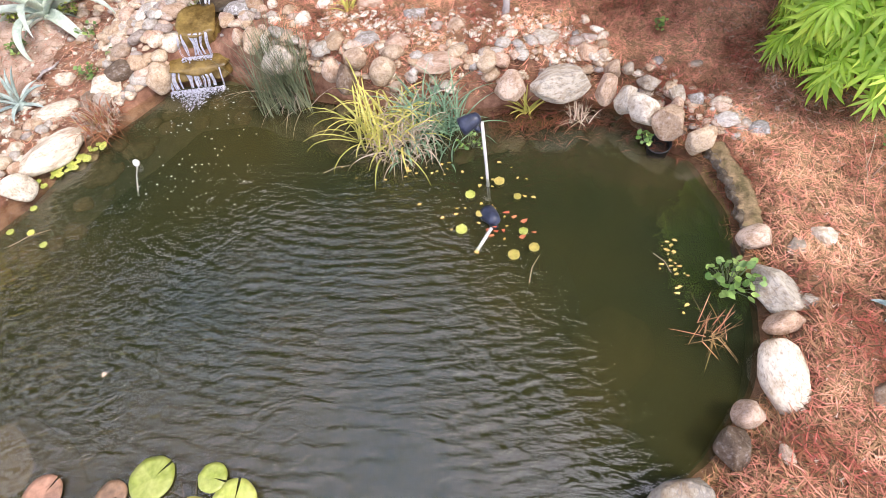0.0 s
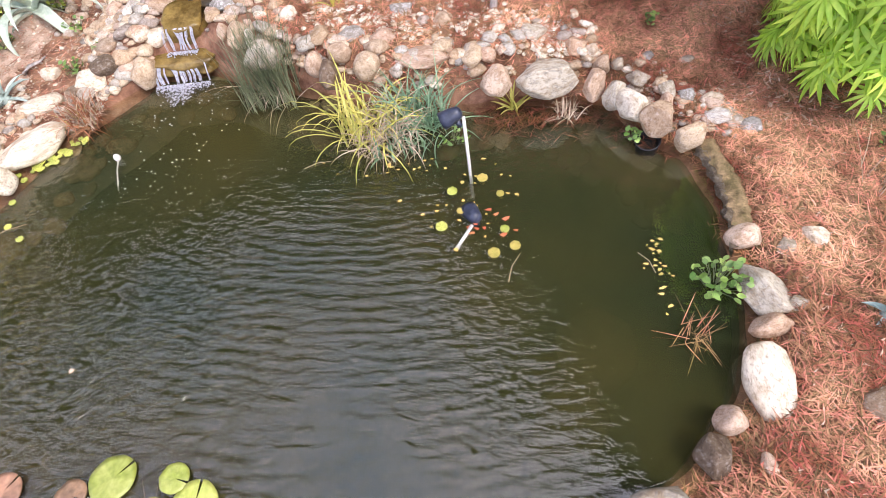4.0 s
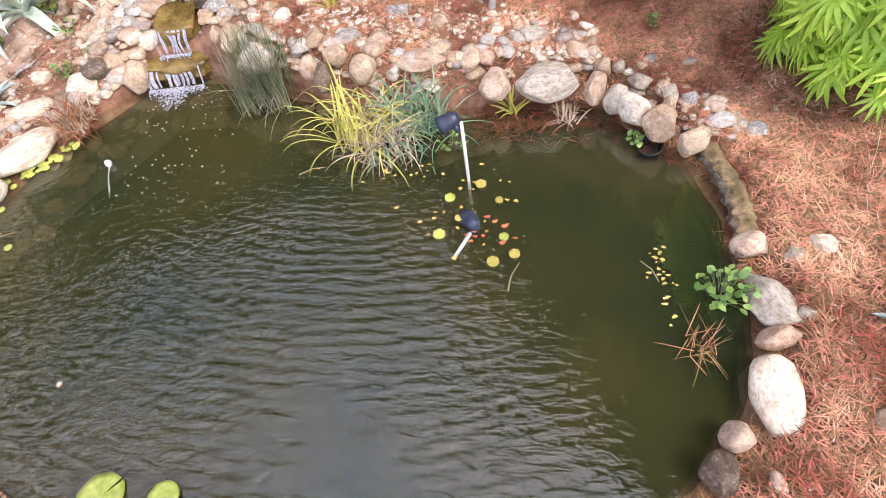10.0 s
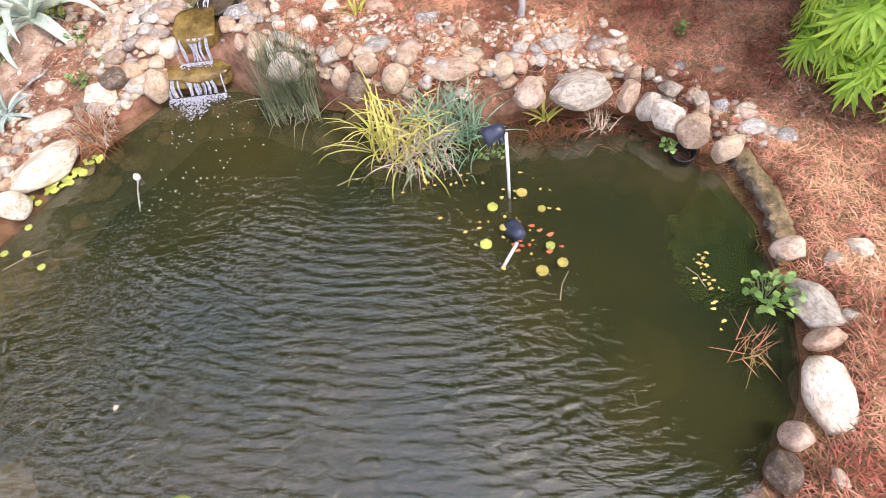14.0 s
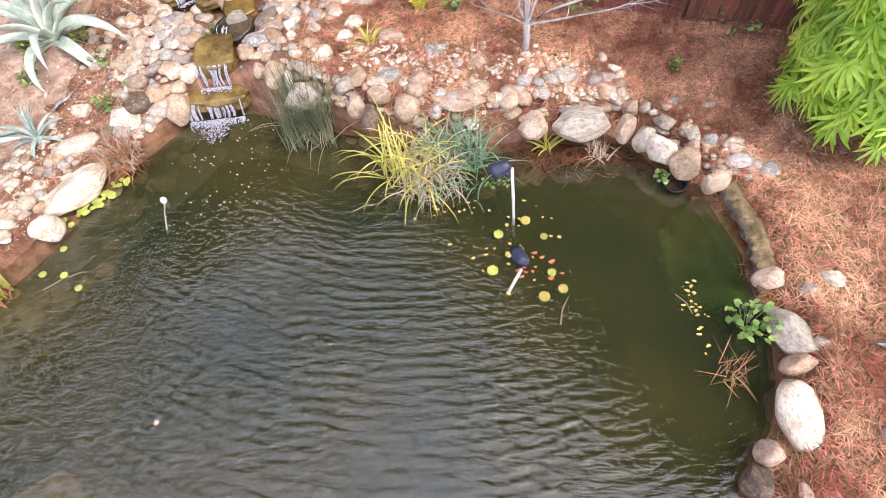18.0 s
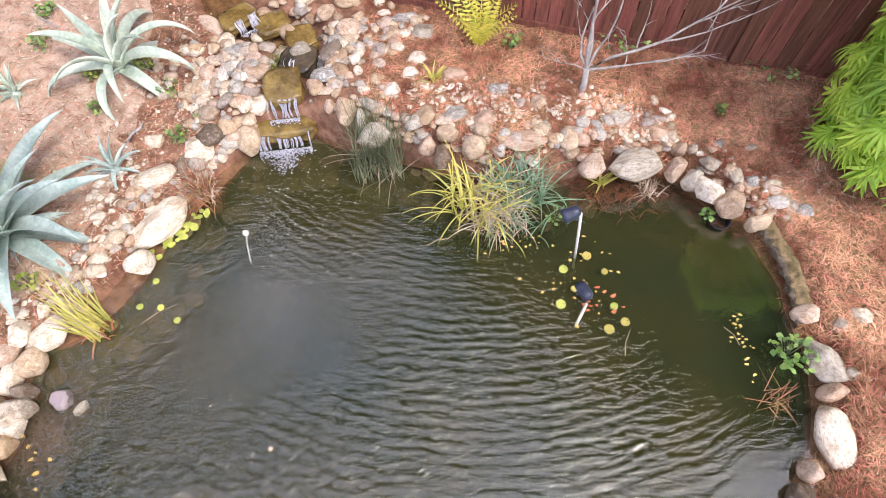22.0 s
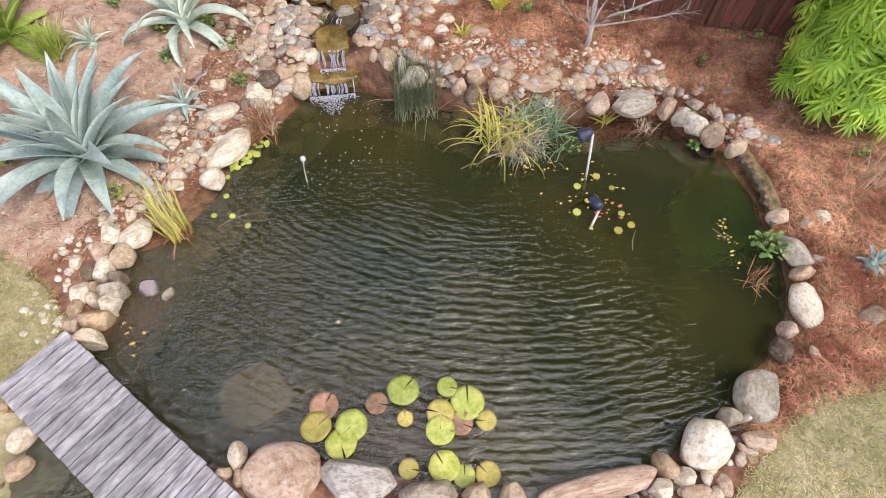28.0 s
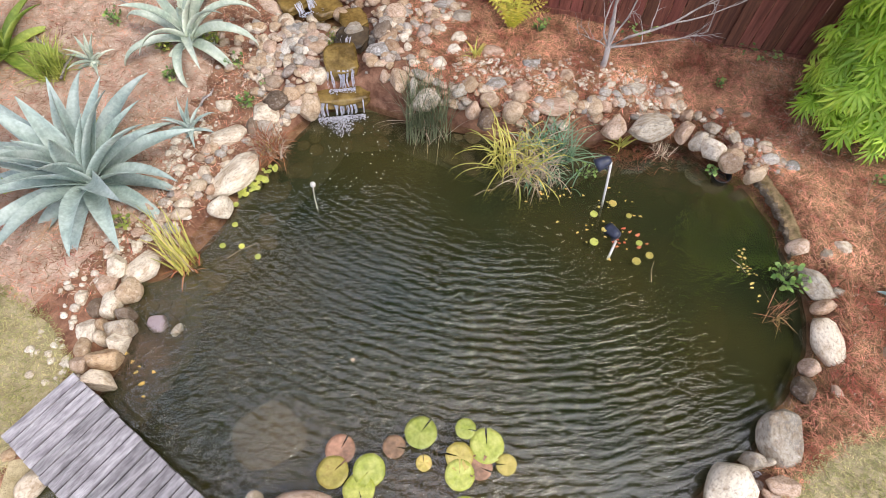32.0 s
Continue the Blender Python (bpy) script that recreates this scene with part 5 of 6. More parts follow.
def palmate_shrub(x, y):
    z = ground_z(x, y)
    t = thing("palmate_shrub", (x, y, z), "dense bright green shrub with hand-shaped leaves against the fence", "shrub")
    r = random.Random(21)
    for i in range(9):
        bm = bmesh.new()
        a, q = r.uniform(0, 6.3), r.uniform(0.2, 0.6)
        tube(bm, [(0, 0, 0), (q * 0.4 * math.cos(a), q * 0.4 * math.sin(a), 0.6), (q * math.cos(a), q * math.sin(a), 1.5)], [0.022, 0.017, 0.009], 6)
        part("stem", bm, BARK, t)
    kinds = [palmate_leaf(k, f) for k, f in enumerate((9, 10, 9, 11, 10))]
    for i in range(980):
        # outer shell of an uneven, drooping crown
        u, v = r.uniform(0, 2 * math.pi), r.uniform(-0.88, 1.0)
        lump = 1 + 0.22 * noise.noise(Vector((math.cos(u) * 2, math.sin(u) * 2, v * 2)))
        rr = math.sqrt(max(0.0, 1 - max(v, 0) ** 2 * 0.8)) * lump * r.uniform(0.72, 1.0)
        p = Vector((0.78 * rr * math.cos(u), 0.7 * rr * math.sin(u), 1.3 + 1.3 * v * lump))
        p.x -= 0.16 * max(0.0, p.z - 0.6)  # leans away from the fence
        s = r.uniform(1.0, 1.6)
        share("leaf", kinds[r.randrange(5)], t, pose(p.x, p.y, p.z, r.gauss(0, 14), 18 + 38 * (1 - max(0, v)) + r.gauss(0, 12), math.degrees(u) + r.gauss(0, 22)) @ Matrix.Diagonal((s, s, s, 1)))
    return t


palmate_shrub(3.48, 4.5)


def leaf_cloud(name, x, y, radius, height, count, size, material, label, category, seed, hang=0.0):
    """Small plant of many separate leaves on thin stems."""
    z = ground_z(x, y) if outside(x, y) > 0 else 0.0
    t = thing(name, (x, y, z), label, category)
    r = random.Random(seed)
    bm = bmesh.new()
    st = bmesh.new()
    for _ in range(count):
        a, q = r.uniform(0, 6.3), radius * math.sqrt(r.random())
        p = Vector((q * math.cos(a), q * math.sin(a), height * r.uniform(0.2, 1.0)))
        tube(st, [(p.x * 0.3, p.y * 0.3, 0), (p.x * 0.7, p.y * 0.7, p.z * 0.7), p], [0.003, 0.0025, 0.002], 3, False)
        m = pose(*p, r.gauss(0, 25), r.gauss(0, 25), r.uniform(0, 360))
        s = size * r.uniform(0.7, 1.2)
        outline = [(-0.5, 0), (-0.25, 0.32), (0.1, 0.36), (0.5, 0.0), (0.1, -0.36), (-0.25, -0.32)]
        mid = [bm.verts.new(m @ Vector((-0.5 * s, 0, 0))), bm.verts.new(m @ Vector((0.0, 0, -0.08 * s))), bm.verts.new(m @ Vector((0.55 * s, 0, -0.04 * s)))]
        up = [bm.verts.new(m @ Vector((u * s, v * s, 0))) for u, v in outline[1:3]]
        dn = [bm.verts.new(m @ Vector((u * s, v * s, 0))) for u, v in outline[4:]]
        bm.faces.new((mid[0], mid[1], up[1], up[0]))
        bm.faces.new((mid[1], mid[2], up[1]))
        bm.faces.new((mid[0], dn[1], dn[0], mid[1]))
        bm.faces.new((mid[1], dn[0], mid[2]))
    part("leaves", bm, material, t)["kind"] = "stuff"
    part("stem_growth", st, REED, t)["kind"] = "stuff"
    return t


leaf_cloud("pickerel_plant", 1.91, 2.53, 0.19, 0.17, 52, 0.062, SMALL_LEAF, "low water plant with glossy green heart-shaped leaves and dark stems", "water plant", 41)
leaf_cloud("vine", -0.61, 6.67, 0.35, 0.4, 90, 0.06, SMALL_LEAF, "green vine at the foot of the fence", "vine", 42)
leaf_cloud("weed", 1.09, 6.02, 0.3, 0.15, 50, 0.05, SMALL_LEAF, "low green weed by the fence", "weed", 43)
leaf_cloud("weed", 2.55, 5.49, 0.3, 0.15, 50, 0.05, SMALL_LEAF, "low green weed by the fence", "weed", 44)
leaf_cloud("seedling", 1.87, 5.01, 0.06, 0.12, 18, 0.05, SMALL_LEAF, "small bright green seedling in pine straw", "seedling", 45)
leaf_cloud("seedling", 3.4, 3.62, 0.08, 0.12, 18, 0.05, SMALL_LEAF, "small bright green seedling in pine straw", "seedling", 46)
leaf_cloud("weed", -4.01, 5.85, 0.12, 0.12, 30, 0.045, SMALL_LEAF, "low green weed among the stones", "weed", 47)
leaf_cloud("weed", -3.59, 5.55, 0.12, 0.08, 26, 0.04, SMALL_LEAF, "low green weed among the stones", "weed", 48)
leaf_cloud("weed", 0.1, 4.08, 0.15, 0.12, 40, 0.04, SMALL_LEAF, "small-leaved creeping water plant at the clump's foot", "water plant", 49)
leaf_cloud("weed", -4.86, 6.06, 0.1, 0.14, 34, 0.05, SMALL_LEAF if 0 % 2 else LIME_BLADE, "small bright green weed on the sandy bank", "weed", 70)
leaf_cloud("weed", -4.74, 5.64, 0.12, 0.14, 34, 0.05, SMALL_LEAF if 1 % 2 else LIME_BLADE, "small bright green weed on the sandy bank", "weed", 71)
leaf_cloud("weed", -4.29, 6.17, 0.1, 0.14, 34, 0.05, SMALL_LEAF if 2 % 2 else LIME_BLADE, "small bright green weed on the sandy bank", "weed", 72)
leaf_cloud("weed", -5.49, 6.49, 0.14, 0.14, 34, 0.05, SMALL_LEAF if 3 % 2 else LIME_BLADE, "small bright green weed on the sandy bank", "weed", 73)
leaf_cloud("weed", -4.97, 3.61, 0.12, 0.14, 34, 0.05, SMALL_LEAF if 4 % 2 else LIME_BLADE, "small bright green weed on the sandy bank", "weed", 74)
leaf_cloud("weed", -3.84, 5.27, 0.1, 0.14, 34, 0.05, SMALL_LEAF if 5 % 2 else LIME_BLADE, "small bright green weed on the sandy bank", "weed", 75)
leaf_cloud("weed", -6.23, 4.13, 0.08, 0.14, 34, 0.05, SMALL_LEAF if 6 % 2 else LIME_BLADE, "small bright green weed on the sandy bank", "weed", 76)
leaf_cloud("weed", -5.48, 6.94, 0.12, 0.14, 34, 0.05, SMALL_LEAF if 7 % 2 else LIME_BLADE, "small bright green weed on the sandy bank", "weed", 77)
leaf_cloud("weed", -4.32, 7.19, 0.15, 0.14, 34, 0.05, SMALL_LEAF if 8 % 2 else LIME_BLADE, "small bright green weed on the sandy bank", "weed", 78)
leaf_cloud("moss_cushion", -2.85, 6.08, 0.13, 0.08, 150, 0.03, MOSS, "yellow-green mossy weed beside the stream", "moss", 50)


def fern(x, y):
    z = ground_z(x, y)
    t = thing("yellow_fern", (x, y, z), "yellow-green fern-like plant with upright fronds", "fern")
    r = random.Random(61)
    for i in range(13):
        bm = bmesh.new()
        L = r.uniform(0.62, 0.84)
        n = 13
        for k in range(n):
            tt = k / n
            bx = 0.3 * L * tt ** 1.5 + 0.1 * L * tt
            bz = L * tt * (1 - 0.25 * tt)
            w = 0.12 * math.sin(math.pi * (0.12 + 0.85 * tt)) + 0.01
            for s in (-1, 1):
                a = Vector((bx, 0, bz))
                tip = a + Vector((0.02, s * w, 0.035))
                mid1, mid2 = a.lerp(tip, 0.5) + Vector((0.006, 0, 0.013)), a.lerp(tip, 0.5) - Vector((0.002, 0, 0.016))
                bm.faces.new([bm.verts.new(q) for q in (a, mid2, tip, mid1)])
        tube(bm, [(0, 0, 0), (0.12 * L, 0, 0.5 * L), (0.4 * L, 0, 0.75 * L)], [0.005, 0.004, 0.002], 4, False)
        ob = part("frond", bm, FROND, t)
        ob.matrix_basis = pose(0, 0, 0, 0, r.uniform(-5, 26), i * 40 + r.uniform(-10, 10))


fern(-0.53, 6.1)
leaf_cloud("yellow_weed", -0.18, 6.02, 0.1, 0.2, 24, 0.06, SMALL_LEAF, "green weed beside the yellow fern", "weed", 62)


# ---- water lilies and floating things ----
def lily_pad(x, y, r0, material, label, seed, tilt=0.0):
    r = random.Random(seed)
    bm = bmesh.new()
    cut, n, rings = 0.08, 30, 4
    rot = r.uniform(0, 6.3)
    lines = []
    centre = bm.verts.new((0, 0, 0.0))
    low = bm.verts.new((0, 0, -0.004))
    for k in range(n + 1):
        a = rot + cut + (2 * math.pi - 2 * cut) * k / n
        edge = r0 * (1 + 0.035 * noise.noise(Vector((math.cos(a) * 2.5, math.sin(a) * 2.5, seed))))
        col = []
        for j in range(1, rings + 1):
            q = edge * j / rings
            col.append(bm.verts.new((q * math.cos(a), q * math.sin(a), 0.002 + 0.004 * math.sin(k * 1.26) * (j / rings) + (0.006 if j == rings else 0) * r.random())))
        col.append(bm.verts.new((edge * 0.985 * math.cos(a), edge * 0.985 * math.sin(a), -0.004)))
        lines.append(col)
    for a, b in zip(lines, lines[1:]):
        bm.faces.new((centre, a[0], b[0]))
        for j in range(rings):
            bm.faces.new((a[j], a[j + 1], b[j + 1], b[j]))
        bm.faces.new((low, b[-1], a[-1]))
    ob = part("lily_pad", bm, material, None)
    ob.matrix_world = pose(x, y, 0.012 + tilt * 0.02, tilt * r.uniform(-8, 8), tilt * r.uniform(-8, 8), 0)
    return tagged(ob, label, "lily pad", "lily pads on the pond")


GREEN_PAD, OLD_PAD, DEAD_PAD = "round notched green water lily pad floating", "yellowing water lily pad with brown spots", "brown decayed lily pad just under water"
for i, (x, y, s) in enumerate(((-1.99, 1.29, 0.144), (-1.59, 1.29, 0.093), (-1.42, 1.13, 0.153), (-1.68, 0.91, 0.129), (-2.45, 1.01, 0.139), (-2.54, 0.86, 0.136), (-1.67, 0.61, 0.134), (-1.51, 0.52, 0.095))):
    lily_pad(x, y, s, PAD, GREEN_PAD, i + 1, 0.5)
for i, (x, y, s) in enumerate(((-1.67, 1.06, 0.121), (-1.27, 0.96, 0.090), (-1.98, 1.03, 0.070), (-2.76, 1.02, 0.138), (-1.97, 0.61, 0.086), (-1.31, 0.52, 0.105))):
    lily_pad(x, y, s, PAD_OLD, OLD_PAD, i + 11, 0.8)
for i, (x, y, s) in enumerate(((-2.70, 1.20, 0.131), (-2.23, 1.19, 0.101), (-1.50, 0.96, 0.110))):
    lily_pad(x, y, s, PAD_DEAD, DEAD_PAD, i + 21)
for i, (x, y, s) in enumerate(((0.01, 3.15, 0.047), (0.57, 2.94, 0.041), (0.41, 2.88, 0.046), (0.09, 3.51, 0.043), (0.34, 3.64, 0.044), (0.48, 3.46, 0.032), (0.50, 3.10, 0.036), (0.16, 3.30, 0.032))):
    lily_pad(x, y, s, PAD_OLD if i % 3 else PAD, "small yellowing lily leaf floating near the pole", i + 31)
rnd = random.Random(77)
for i in range(44):
    a, q = rnd.uniform(0, 6.3), math.sqrt(rnd.random())
    lily_pad(-3.69 + 0.2 * q * math.cos(a) + 0.1 * q * math.sin(a), 4.21 + 0.2 * q * math.sin(a) + 0.12 * q * math.cos(a), rnd.uniform(0.018, 0.036), PAD, "tiny round floating leaf at the stone edge", i + 51)
for i, (x, y) in enumerate(((-3.86, 3.63), (-3.96, 3.37), (-3.76, 3.35), (-3.58, 3.21), (-3.88, 3.9), (-3.97, 3.96))):
    lily_pad(x, y, 0.032, PAD, "tiny round floating leaf at the stone edge", i + 101)


def specks(name, count, pick, size, material, label, seed, z=0.006):
    r = random.Random(seed)
    v, f = [], []
    for _ in range(count):
        x, y = pick(r)
        a, s = r.uniform(0, 6.3), r.uniform(*size)
        for k, q in enumerate((1, 0.6, 1.1, 0.55, 0.9)):
            v.append((x + s * q * math.cos(a + k * 1.257), y + s * 0.7 * q * math.sin(a + k * 1.257), z + 0.003 * r.random()))
        f.append(tuple(range(len(v) - 5, len(v))))
    return tagged(mesh_object(name, v, f, material), label, "floating leaves", kind="stuff")


specks("floating_leaves", 26, lambda r: (r.gauss(0.24, 0.2), r.gauss(3.38, 0.2)), (0.012, 0.03), YELLOW_LEAF, "small yellow fallen leaves floating round the pole", 1)
specks("floating_leaves", 12, lambda r: (r.gauss(0.35, 0.1), r.gauss(3.14, 0.08)), (0.02, 0.04), RED_LEAF, "red-brown leaves caught on the floating lamp", 2)
specks("floating_leaves", 26, lambda r: (1.57 + r.gauss(0, 0.05), r.uniform(2.3, 2.95)), (0.01, 0.026), YELLOW_LEAF, "yellow fallen leaves floating near the edge", 3)
specks("floating_leaves", 22, lambda r: (r.gauss(-0.3, 0.3), r.gauss(3.82, 0.06)), (0.01, 0.024), YELLOW_LEAF, "yellow leaves floating before the plants", 4)
specks("foam_flecks", 90, lambda r: (r.gauss(-2.55, 0.28), r.uniform(3.5, 5.0)), (0.006, 0.014), FOAM, "white foam flecks drifting from the waterfall", 5)
specks("floating_leaves", 8, lambda r: (r.gauss(-4.54, 0.12), r.gauss(2.02, 0.12)), (0.02, 0.035), YELLOW_LEAF, "dry leaves floating by the deck", 6)
specks("drift_leaf", 1, lambda r: (-2.59, 2.01), (0.03, 0.031), TAN_CHIP, "single pale leaf drifting on the water", 7)


def spotlight(t, at, turn, pitch):
    """Hooded garden lamp head: shell, rim, lens and bracket."""
    m = Matrix.Translation(at) @ pose(0, 0, 0, 0, pitch, turn) @ Matrix.Scale(1.4, 4)
    bm = bmesh.new()
    prof = [(0.0, 0.018), (0.012, 0.034), (0.04, 0.042), (0.09, 0.05), (0.12, 0.054), (0.118, 0.047), (0.09, 0.043)]
    rings = [[bm.verts.new((x, r * math.cos(k * math.pi / 8), r * math.sin(k * math.pi / 8))) for k in range(16)] for x, r in prof]
    for a, b in zip(rings, rings[1:]):
        for k in range(16):
            bm.faces.new((a[k], a[(k + 1) % 16], b[(k + 1) % 16], b[k]))
    bm.faces.new(rings[0][::-1])
    o = part("lamp_head", bm, LAMP, t)
    o.matrix_basis = m
    bm = bmesh.new()
    bmesh.ops.create_circle(bm, cap_ends=True, segments=16, radius=0.044)
    g = part("lens", bm, LENS, o)
    g.matrix_basis = pose(0.095, 0, 0, 0, 90, 0)
    bm = bmesh.new()
    box(bm, 0.05, 0, -0.06, 0.03, 0.05, 0.05, 0.006)
    o = part("bracket", bm, LAMP, t)
    o.matrix_basis = m


pole = thing("lamp_pole", (0.23, 3.70, 0.0), "white PVC pole in the pond with dark spotlight on top", "garden lamp")
bm = bmesh.new()
tube(bm, [(0.03, -0.1, -0.4), (0.0, 0.05, 0.25), (-0.015, 0.12, 0.52)], [0.014, 0.014, 0.014], 12)
part("pole", bm, PVC, pole)
spotlight(pole, (-0.03, 0.13, 0.57), 190, 25)
raft = thing("floating_lamp", (0.27, 3.14, 0.0), "fallen dark spotlight floating on its white pipe", "garden lamp")
spotlight(raft, (0.02, 0.05, 0.03), 115, 20)
bm = bmesh.new()
tube(bm, [(-0.15, -0.2, -0.02), (-0.02, 0.0, 0.02)], [0.014, 0.014], 12)
part("pipe", bm, PVC, raft)
buoy = thing("float_switch", (-3.04, 4.11, 0.0), "small white bulb float with a trailing cord", "float")
bm = bmesh.new()
bmesh.ops.create_uvsphere(bm, u_segments=14, v_segments=10, radius=0.031)
for v in bm.verts:
    v.co.z = v.co.z * 1.2 + 0.03
part("bulb", bm, PVC, buoy)
bm = bmesh.new()
tube(bm, [(0, -0.02, 0.0), (0.01, -0.12, -0.03), (0.05, -0.3, -0.1)], [0.008, 0.006, 0.006], 6)
part("cord", bm, PVC, buoy)
# grey fallen branches on the left bank
for x, y, a, l, r0 in ((-6.35, 6.2, -38, 0.9, 0.018), (-5.6, 6.9, -40, 0.8, 0.014), (-5.95, 5.9, 85, 0.6, 0.02), (-4.3, 5.35, 65, 0.3, 0.02), (-5.2, 7.3, -50, 0.6, 0.012)):
    bm = bmesh.new()
    tube(bm, [(-l / 2, 0, 0), (-l / 6, 0.02, 0.02), (l / 6, -0.015, 0.01), (l / 2, 0.02, 0.0)], [r0, r0 * 0.9, r0 * 0.75, r0 * 0.4], 8)
    s = part("fallen_branch", bm, BARK, None)
    s.matrix_world = pose(x, y, ground_z(x, y) + r0 + 0.01, 0, 0, a)
    tagged(s, "weathered grey fallen branch on the bank", "branch", "fallen branches")
# stray reeds and stalks on the water
for x, y, a, l in ((-1.1, 3.9, 20, 0.24), (0.55, 2.75, 70, 0.26), (-3.75, 3.3, 30, 0.35), (1.5, 2.75, -60, 0.2)):
    bm = bmesh.new()
    tube(bm, [(-l / 2, 0, 0), (0, 0.015, 0.006), (l / 2, -0.01, 0.0)], [0.004, 0.0035, 0.002], 5)
    s = part("stray_stalk", bm, DRY_BLADE, None)
    s.matrix_world = pose(x, y, 0.006, 0, 0, a)
    tagged(s, "dry stalk floating on the water", "stalk", "stray stalks")


# small black plant pot sunk at the right bank
pot = thing("plant_pot", (1.73, 3.95, 0.0), "half-sunk black plastic plant pot at the bank", "plant pot")
bm = bmesh.new()
rim = [(0.085, -0.12), (0.1, 0.02), (0.108, 0.03), (0.108, 0.04), (0.098, 0.04), (0.094, 0.02), (0.08, -0.08)]
rings = [[bm.verts.new((q * math.cos(k * math.pi / 12), q * math.sin(k * math.pi / 12), z)) for k in range(24)] for q, z in rim]
for a, b in zip(rings, rings[1:]):
    for k in range(24):
        bm.faces.new((a[k], a[(k + 1) % 24], b[(k + 1) % 24], b[k]))
bm.faces.new(rings[-1])
o = part("pot", bm, LINER, pot)
o.matrix_basis = pose(0, 0, 0, 8, -6, 0)
leaf_cloud("seedling", 1.62, 4.01, 0.07, 0.1, 16, 0.05, SMALL_LEAF, "small green seedling growing by the pot", "seedling", 64)


# ---- pine straw, chips and grass ----
def needles(name, count, pick, length, width, material, label, category, seed, lift=(0.004, 0.03), tilt=0.25, on_water=False):
    """Loose needles lying crosswise on the ground, three-sided slivers in one mesh."""
    r = np.random.RandomState(seed)
    pr = random.Random(seed)
    v = np.zeros((count, 4, 3))
    made = 0
    while made < count:
        x, y = pick(pr)
        if x is None:
            continue
        z = 0.004 if on_water else ground_z(x, y)
        a, L = r.uniform(0, math.pi), r.uniform(*length)
        d = np.array([math.cos(a), math.sin(a), r.normal(0, tilt)])
        s = np.array([-math.sin(a), math.cos(a), 0]) * width * r.uniform(0.6, 1.3)
        c = np.array([x, y, z + r.uniform(*lift)])
        bend = s * r.normal(0, 4)
        v[made] = c - d * L / 2, c + s + bend, c + d * L / 2, c - s + bend
        made += 1
    f = (np.arange(count)[:, None] * 4 + np.arange(4)).tolist()
    return tagged(mesh_object(name, v.reshape(-1, 3), f, material), label, category, kind="stuff")


def in_lawn(x, y, grow=1.0):
    for cx, cy, rx, ry, rot in LAWNS:
        c, s = math.cos(rot), math.sin(rot)
        u, w = (x - cx) * c + (y - cy) * s, -(x - cx) * s + (y - cy) * c
        if (u / (rx * grow)) ** 2 + (w / (ry * grow)) ** 2 < 1:
            return True
    return False


def bed(x0, x1, y0, y1, near=0.03):
    def pick(r):
        x, y = r.uniform(x0, x1), r.uniform(y0, y1)
        if outside(x, y) < near or in_lawn(x, y, 0.95) or stream_distance(x, y) < 0.3:
            return None, None
        return x, y
    return pick


needles("pine_straw", 52000, bed(1.0, 4.6, 0.3, 6.0, -0.01), (0.1, 0.22), 0.0042, NEEDLE, "thick mulch of reddish-brown pine needles on the right bank", "pine straw", 1)
needles("pine_straw", 30000, bed(-1.8, 2.6, 4.4, 7.5, 0.05), (0.1, 0.22), 0.0042, NEEDLE, "reddish-brown pine needle mulch between pond and fence", "pine straw", 2)
needles("pine_straw", 20000, bed(-7.8, -3.4, 2.6, 9.5, 0.15), (0.06, 0.15), 0.003, NEEDLE, "thin scatter of pine needles on the left bank", "pine straw", 3)
def along(points, width):
    segs = [(Vector(a), Vector(b)) for a, b in zip(points, points[1:])]

    def pick(r):
        a, b = segs[r.randrange(len(segs))]
        p = a.lerp(b, r.random())
        p = p + (b - a).orthogonal().normalized() * r.gauss(0, width)
        return p.x, p.y
    return pick


needles("pine_straw", 1800, along([(2.2, 3.8), (2.26, 3.4), (2.2, 2.9)], 0.05), (0.06, 0.15), 0.003, NEEDLE, "pine needles lying on the mossy rock ledge", "pine straw", 31, (0.03, 0.05))
needles("bark_chips", 1500, bed(1.8, 4.8, 1.0, 6.4), (0.03, 0.07), 0.006, TAN_CHIP, "pale bark chips and dry leaves in the straw", "bark chips", 4)
needles("bark_chips", 9000, bed(-7.6, -3.6, 2.8, 9.0, 0.15), (0.02, 0.075), 0.008, TAN_CHIP, "pale chips and gravelly litter on the left bank", "bark chips", 5)


needles("leaf_litter", 500, bed(2.3, 3.6, 3.9, 5.4), (0.06, 0.12), 0.009, TAN_CHIP, "pale curled dead leaves under the shrub", "leaf litter", 12)
needles("leaf_litter", 260, bed(-1.6, 2.5, 5.3, 7.4), (0.05, 0.09), 0.008, TAN_CHIP, "scattered pale dead leaves on the straw", "leaf litter", 13)
STEM = mat("brown_sunken_stems", (0.08, 0.05, 0.03), (0.2, 0.14, 0.09), 3, 0.7, 0.0, 20, 0.4, island=True)


def shallows(r):
    t = r.random()
    x = 0.3 + 1.6 * t
    y = 4.45 - 0.05 * t - 1.1 * max(0, t - 0.7) + r.gauss(0, 0.15)
    return (x, y) if outside(x, y) < -0.01 else (None, None)


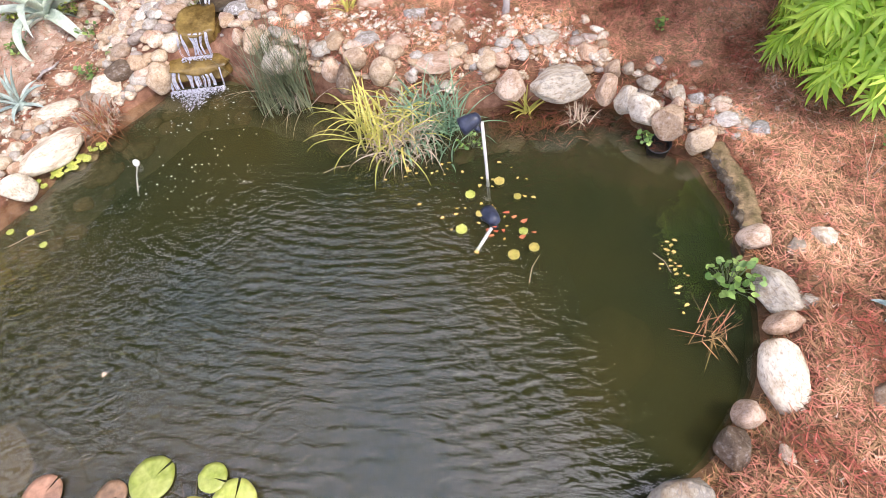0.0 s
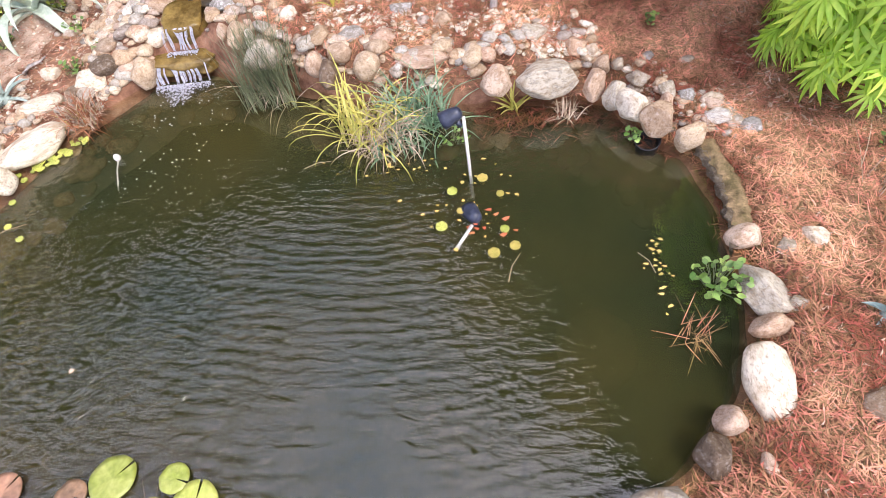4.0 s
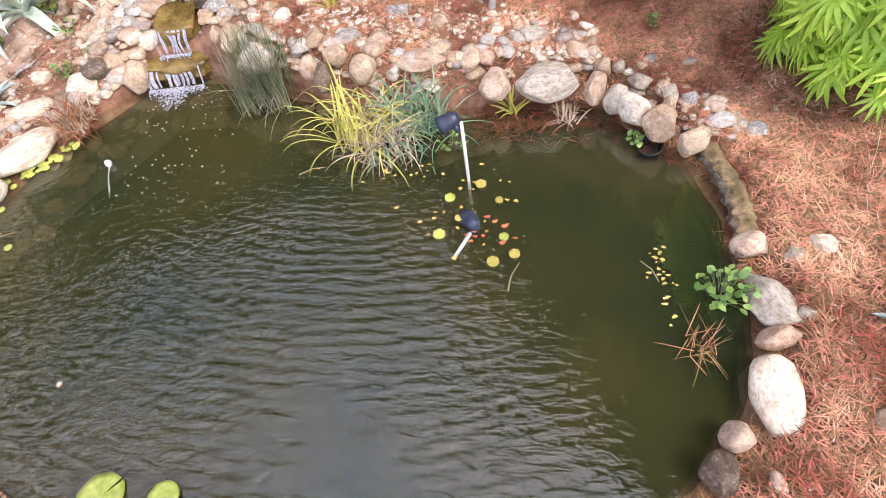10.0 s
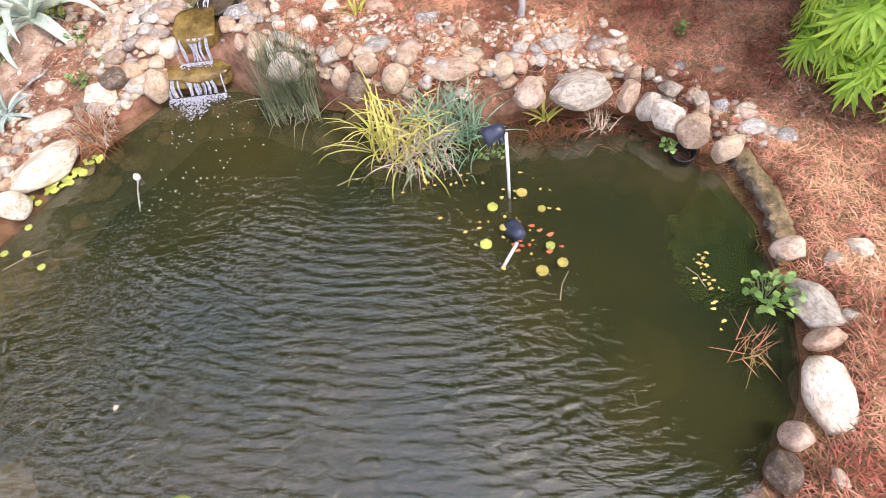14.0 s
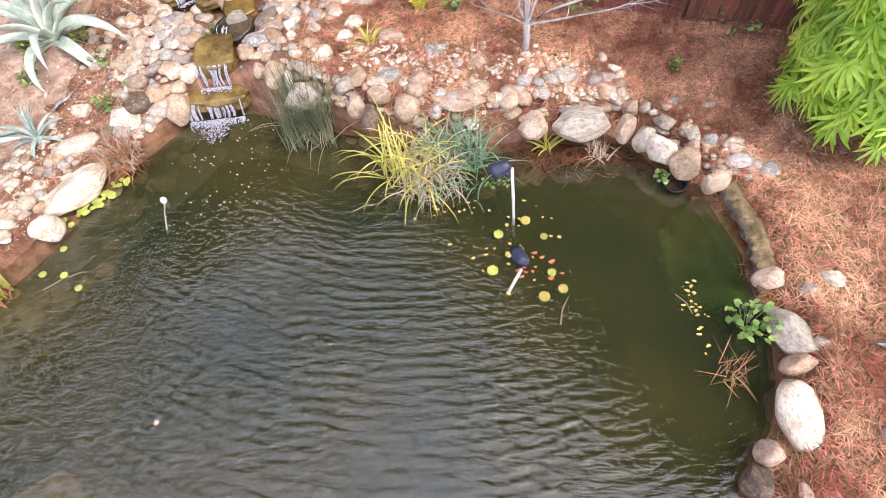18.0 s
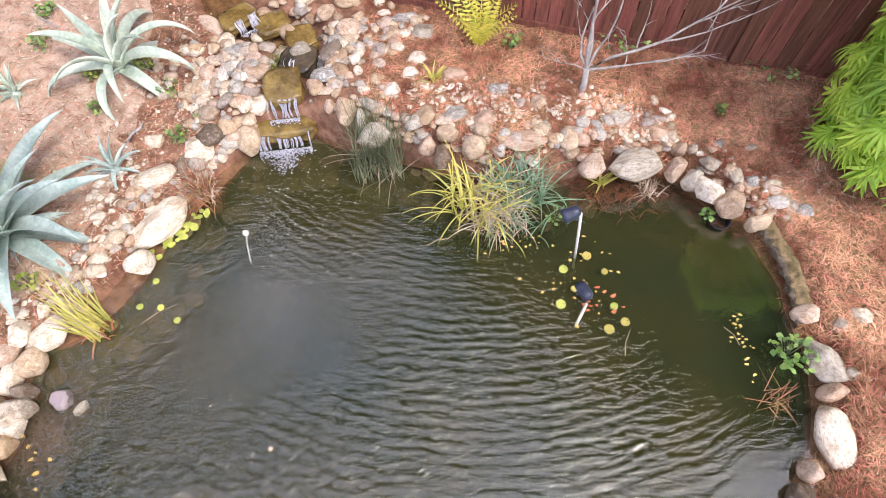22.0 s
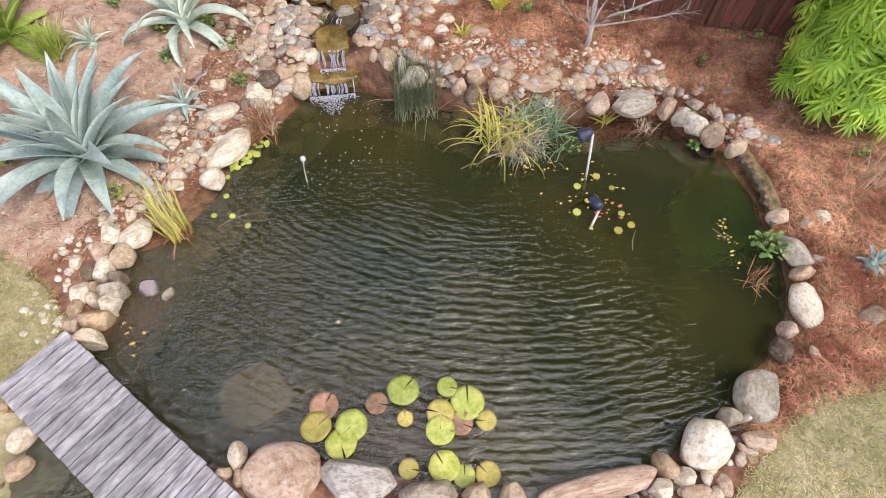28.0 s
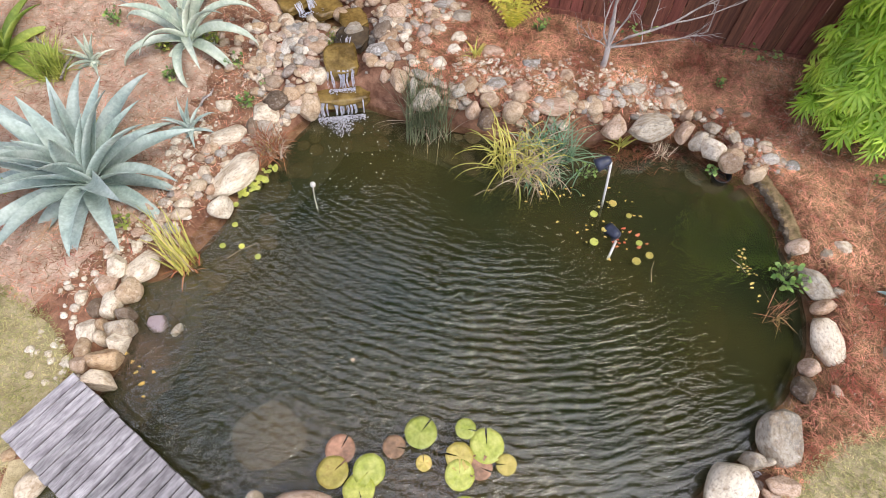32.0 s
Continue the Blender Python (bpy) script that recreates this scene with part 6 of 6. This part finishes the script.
needles("sunken_straw", 900, shallows, (0.08, 0.18), 0.003, WETNEEDLE, "wet dark red pine needles matted in the shallows", "pine straw", 6, (-0.05, 0.004), 0.08, True)
needles("sunken_straw", 500, lambda r: (lambda x, y: (x, y) if outside(x, y) < -0.01 else (None, None))(r.gauss(-4.59, 0.2), r.gauss(2.16, 0.25)), (0.1, 0.3), 0.002, STEM, "dark stems and needles tangled beside the deck", "pine straw", 7, (-0.02, 0.02), 0.15, True)
needles("sunken_stems", 260, lambda r: (r.gauss(-2.0, 0.25), r.gauss(0.89, 0.14)), (0.1, 0.3), 0.003, STEM, "brown lily stems tangled just under the surface", "lily stems", 8, (-0.05, -0.01), 0.1, True)


def lawn_pick(i):
    cx, cy, rx, ry, rot = LAWNS[i]

    def pick(r):
        a, q = r.uniform(0, 6.2832), math.sqrt(r.random())
        u, w = rx * q * math.cos(a), ry * q * math.sin(a)
        x, y = cx + u * math.cos(rot) - w * math.sin(rot), cy + u * math.sin(rot) + w * math.cos(rot)
        return (x, y) if outside(x, y) > 0.2 else (None, None)
    return pick


needles("lawn_grass", 30000, lawn_pick(0), (0.03, 0.08), 0.004, GRASS, "short patchy pale green grass blades", "grass", 9, (0.01, 0.035), 0.5)
needles("lawn_grass", 26000, lawn_pick(1), (0.03, 0.08), 0.004, GRASS, "short dry straw-coloured grass blades", "grass", 10, (0.01, 0.035), 0.5)


# ---- trees round the garden, seen only mirrored in the pond ----
def woods():
    r = np.random.RandomState(4)
    v = []
    for i in range(60):
        a = radians(-15 + 200 * i / 59)
        deg = math.degrees(a)
        q = 12 + 3 * r.rand() - 5.2 * smooth_step(92, 70, deg) * smooth_step(4, 16, deg)
        x, y = -1 + q * math.cos(a), 4 + q * math.sin(a)
        h = r.uniform(-1.3, 1.3) + 18.5 - 5.5 * smooth_step(100, 123, deg) - 2.8 * smooth_step(123, 147, deg) - 1.5 * smooth_step(147, 160, deg) + 3.0 * smooth_step(85, 55, deg) * smooth_step(4, 16, deg) - 5.0 * smooth_step(10, 0, deg)
        n = 800
        u = np.clip(r.normal(size=(n, 3)), -1.7, 1.7) * [0.9, 0.9, h * 0.31] + [x, y, h * 0.5]
        for p in u[u[:, 2] > 3.2]:
            d = r.normal(size=(3, 3)) * 0.5
            v.append(p + d)
    v = np.concatenate(v)
    return mesh_object("woods", v, np.arange(len(v)).reshape(-1, 3).tolist(), FOREST)


tagged(woods(), "dark leafy trees far behind the fence mirrored in the water", "trees", kind="stuff")
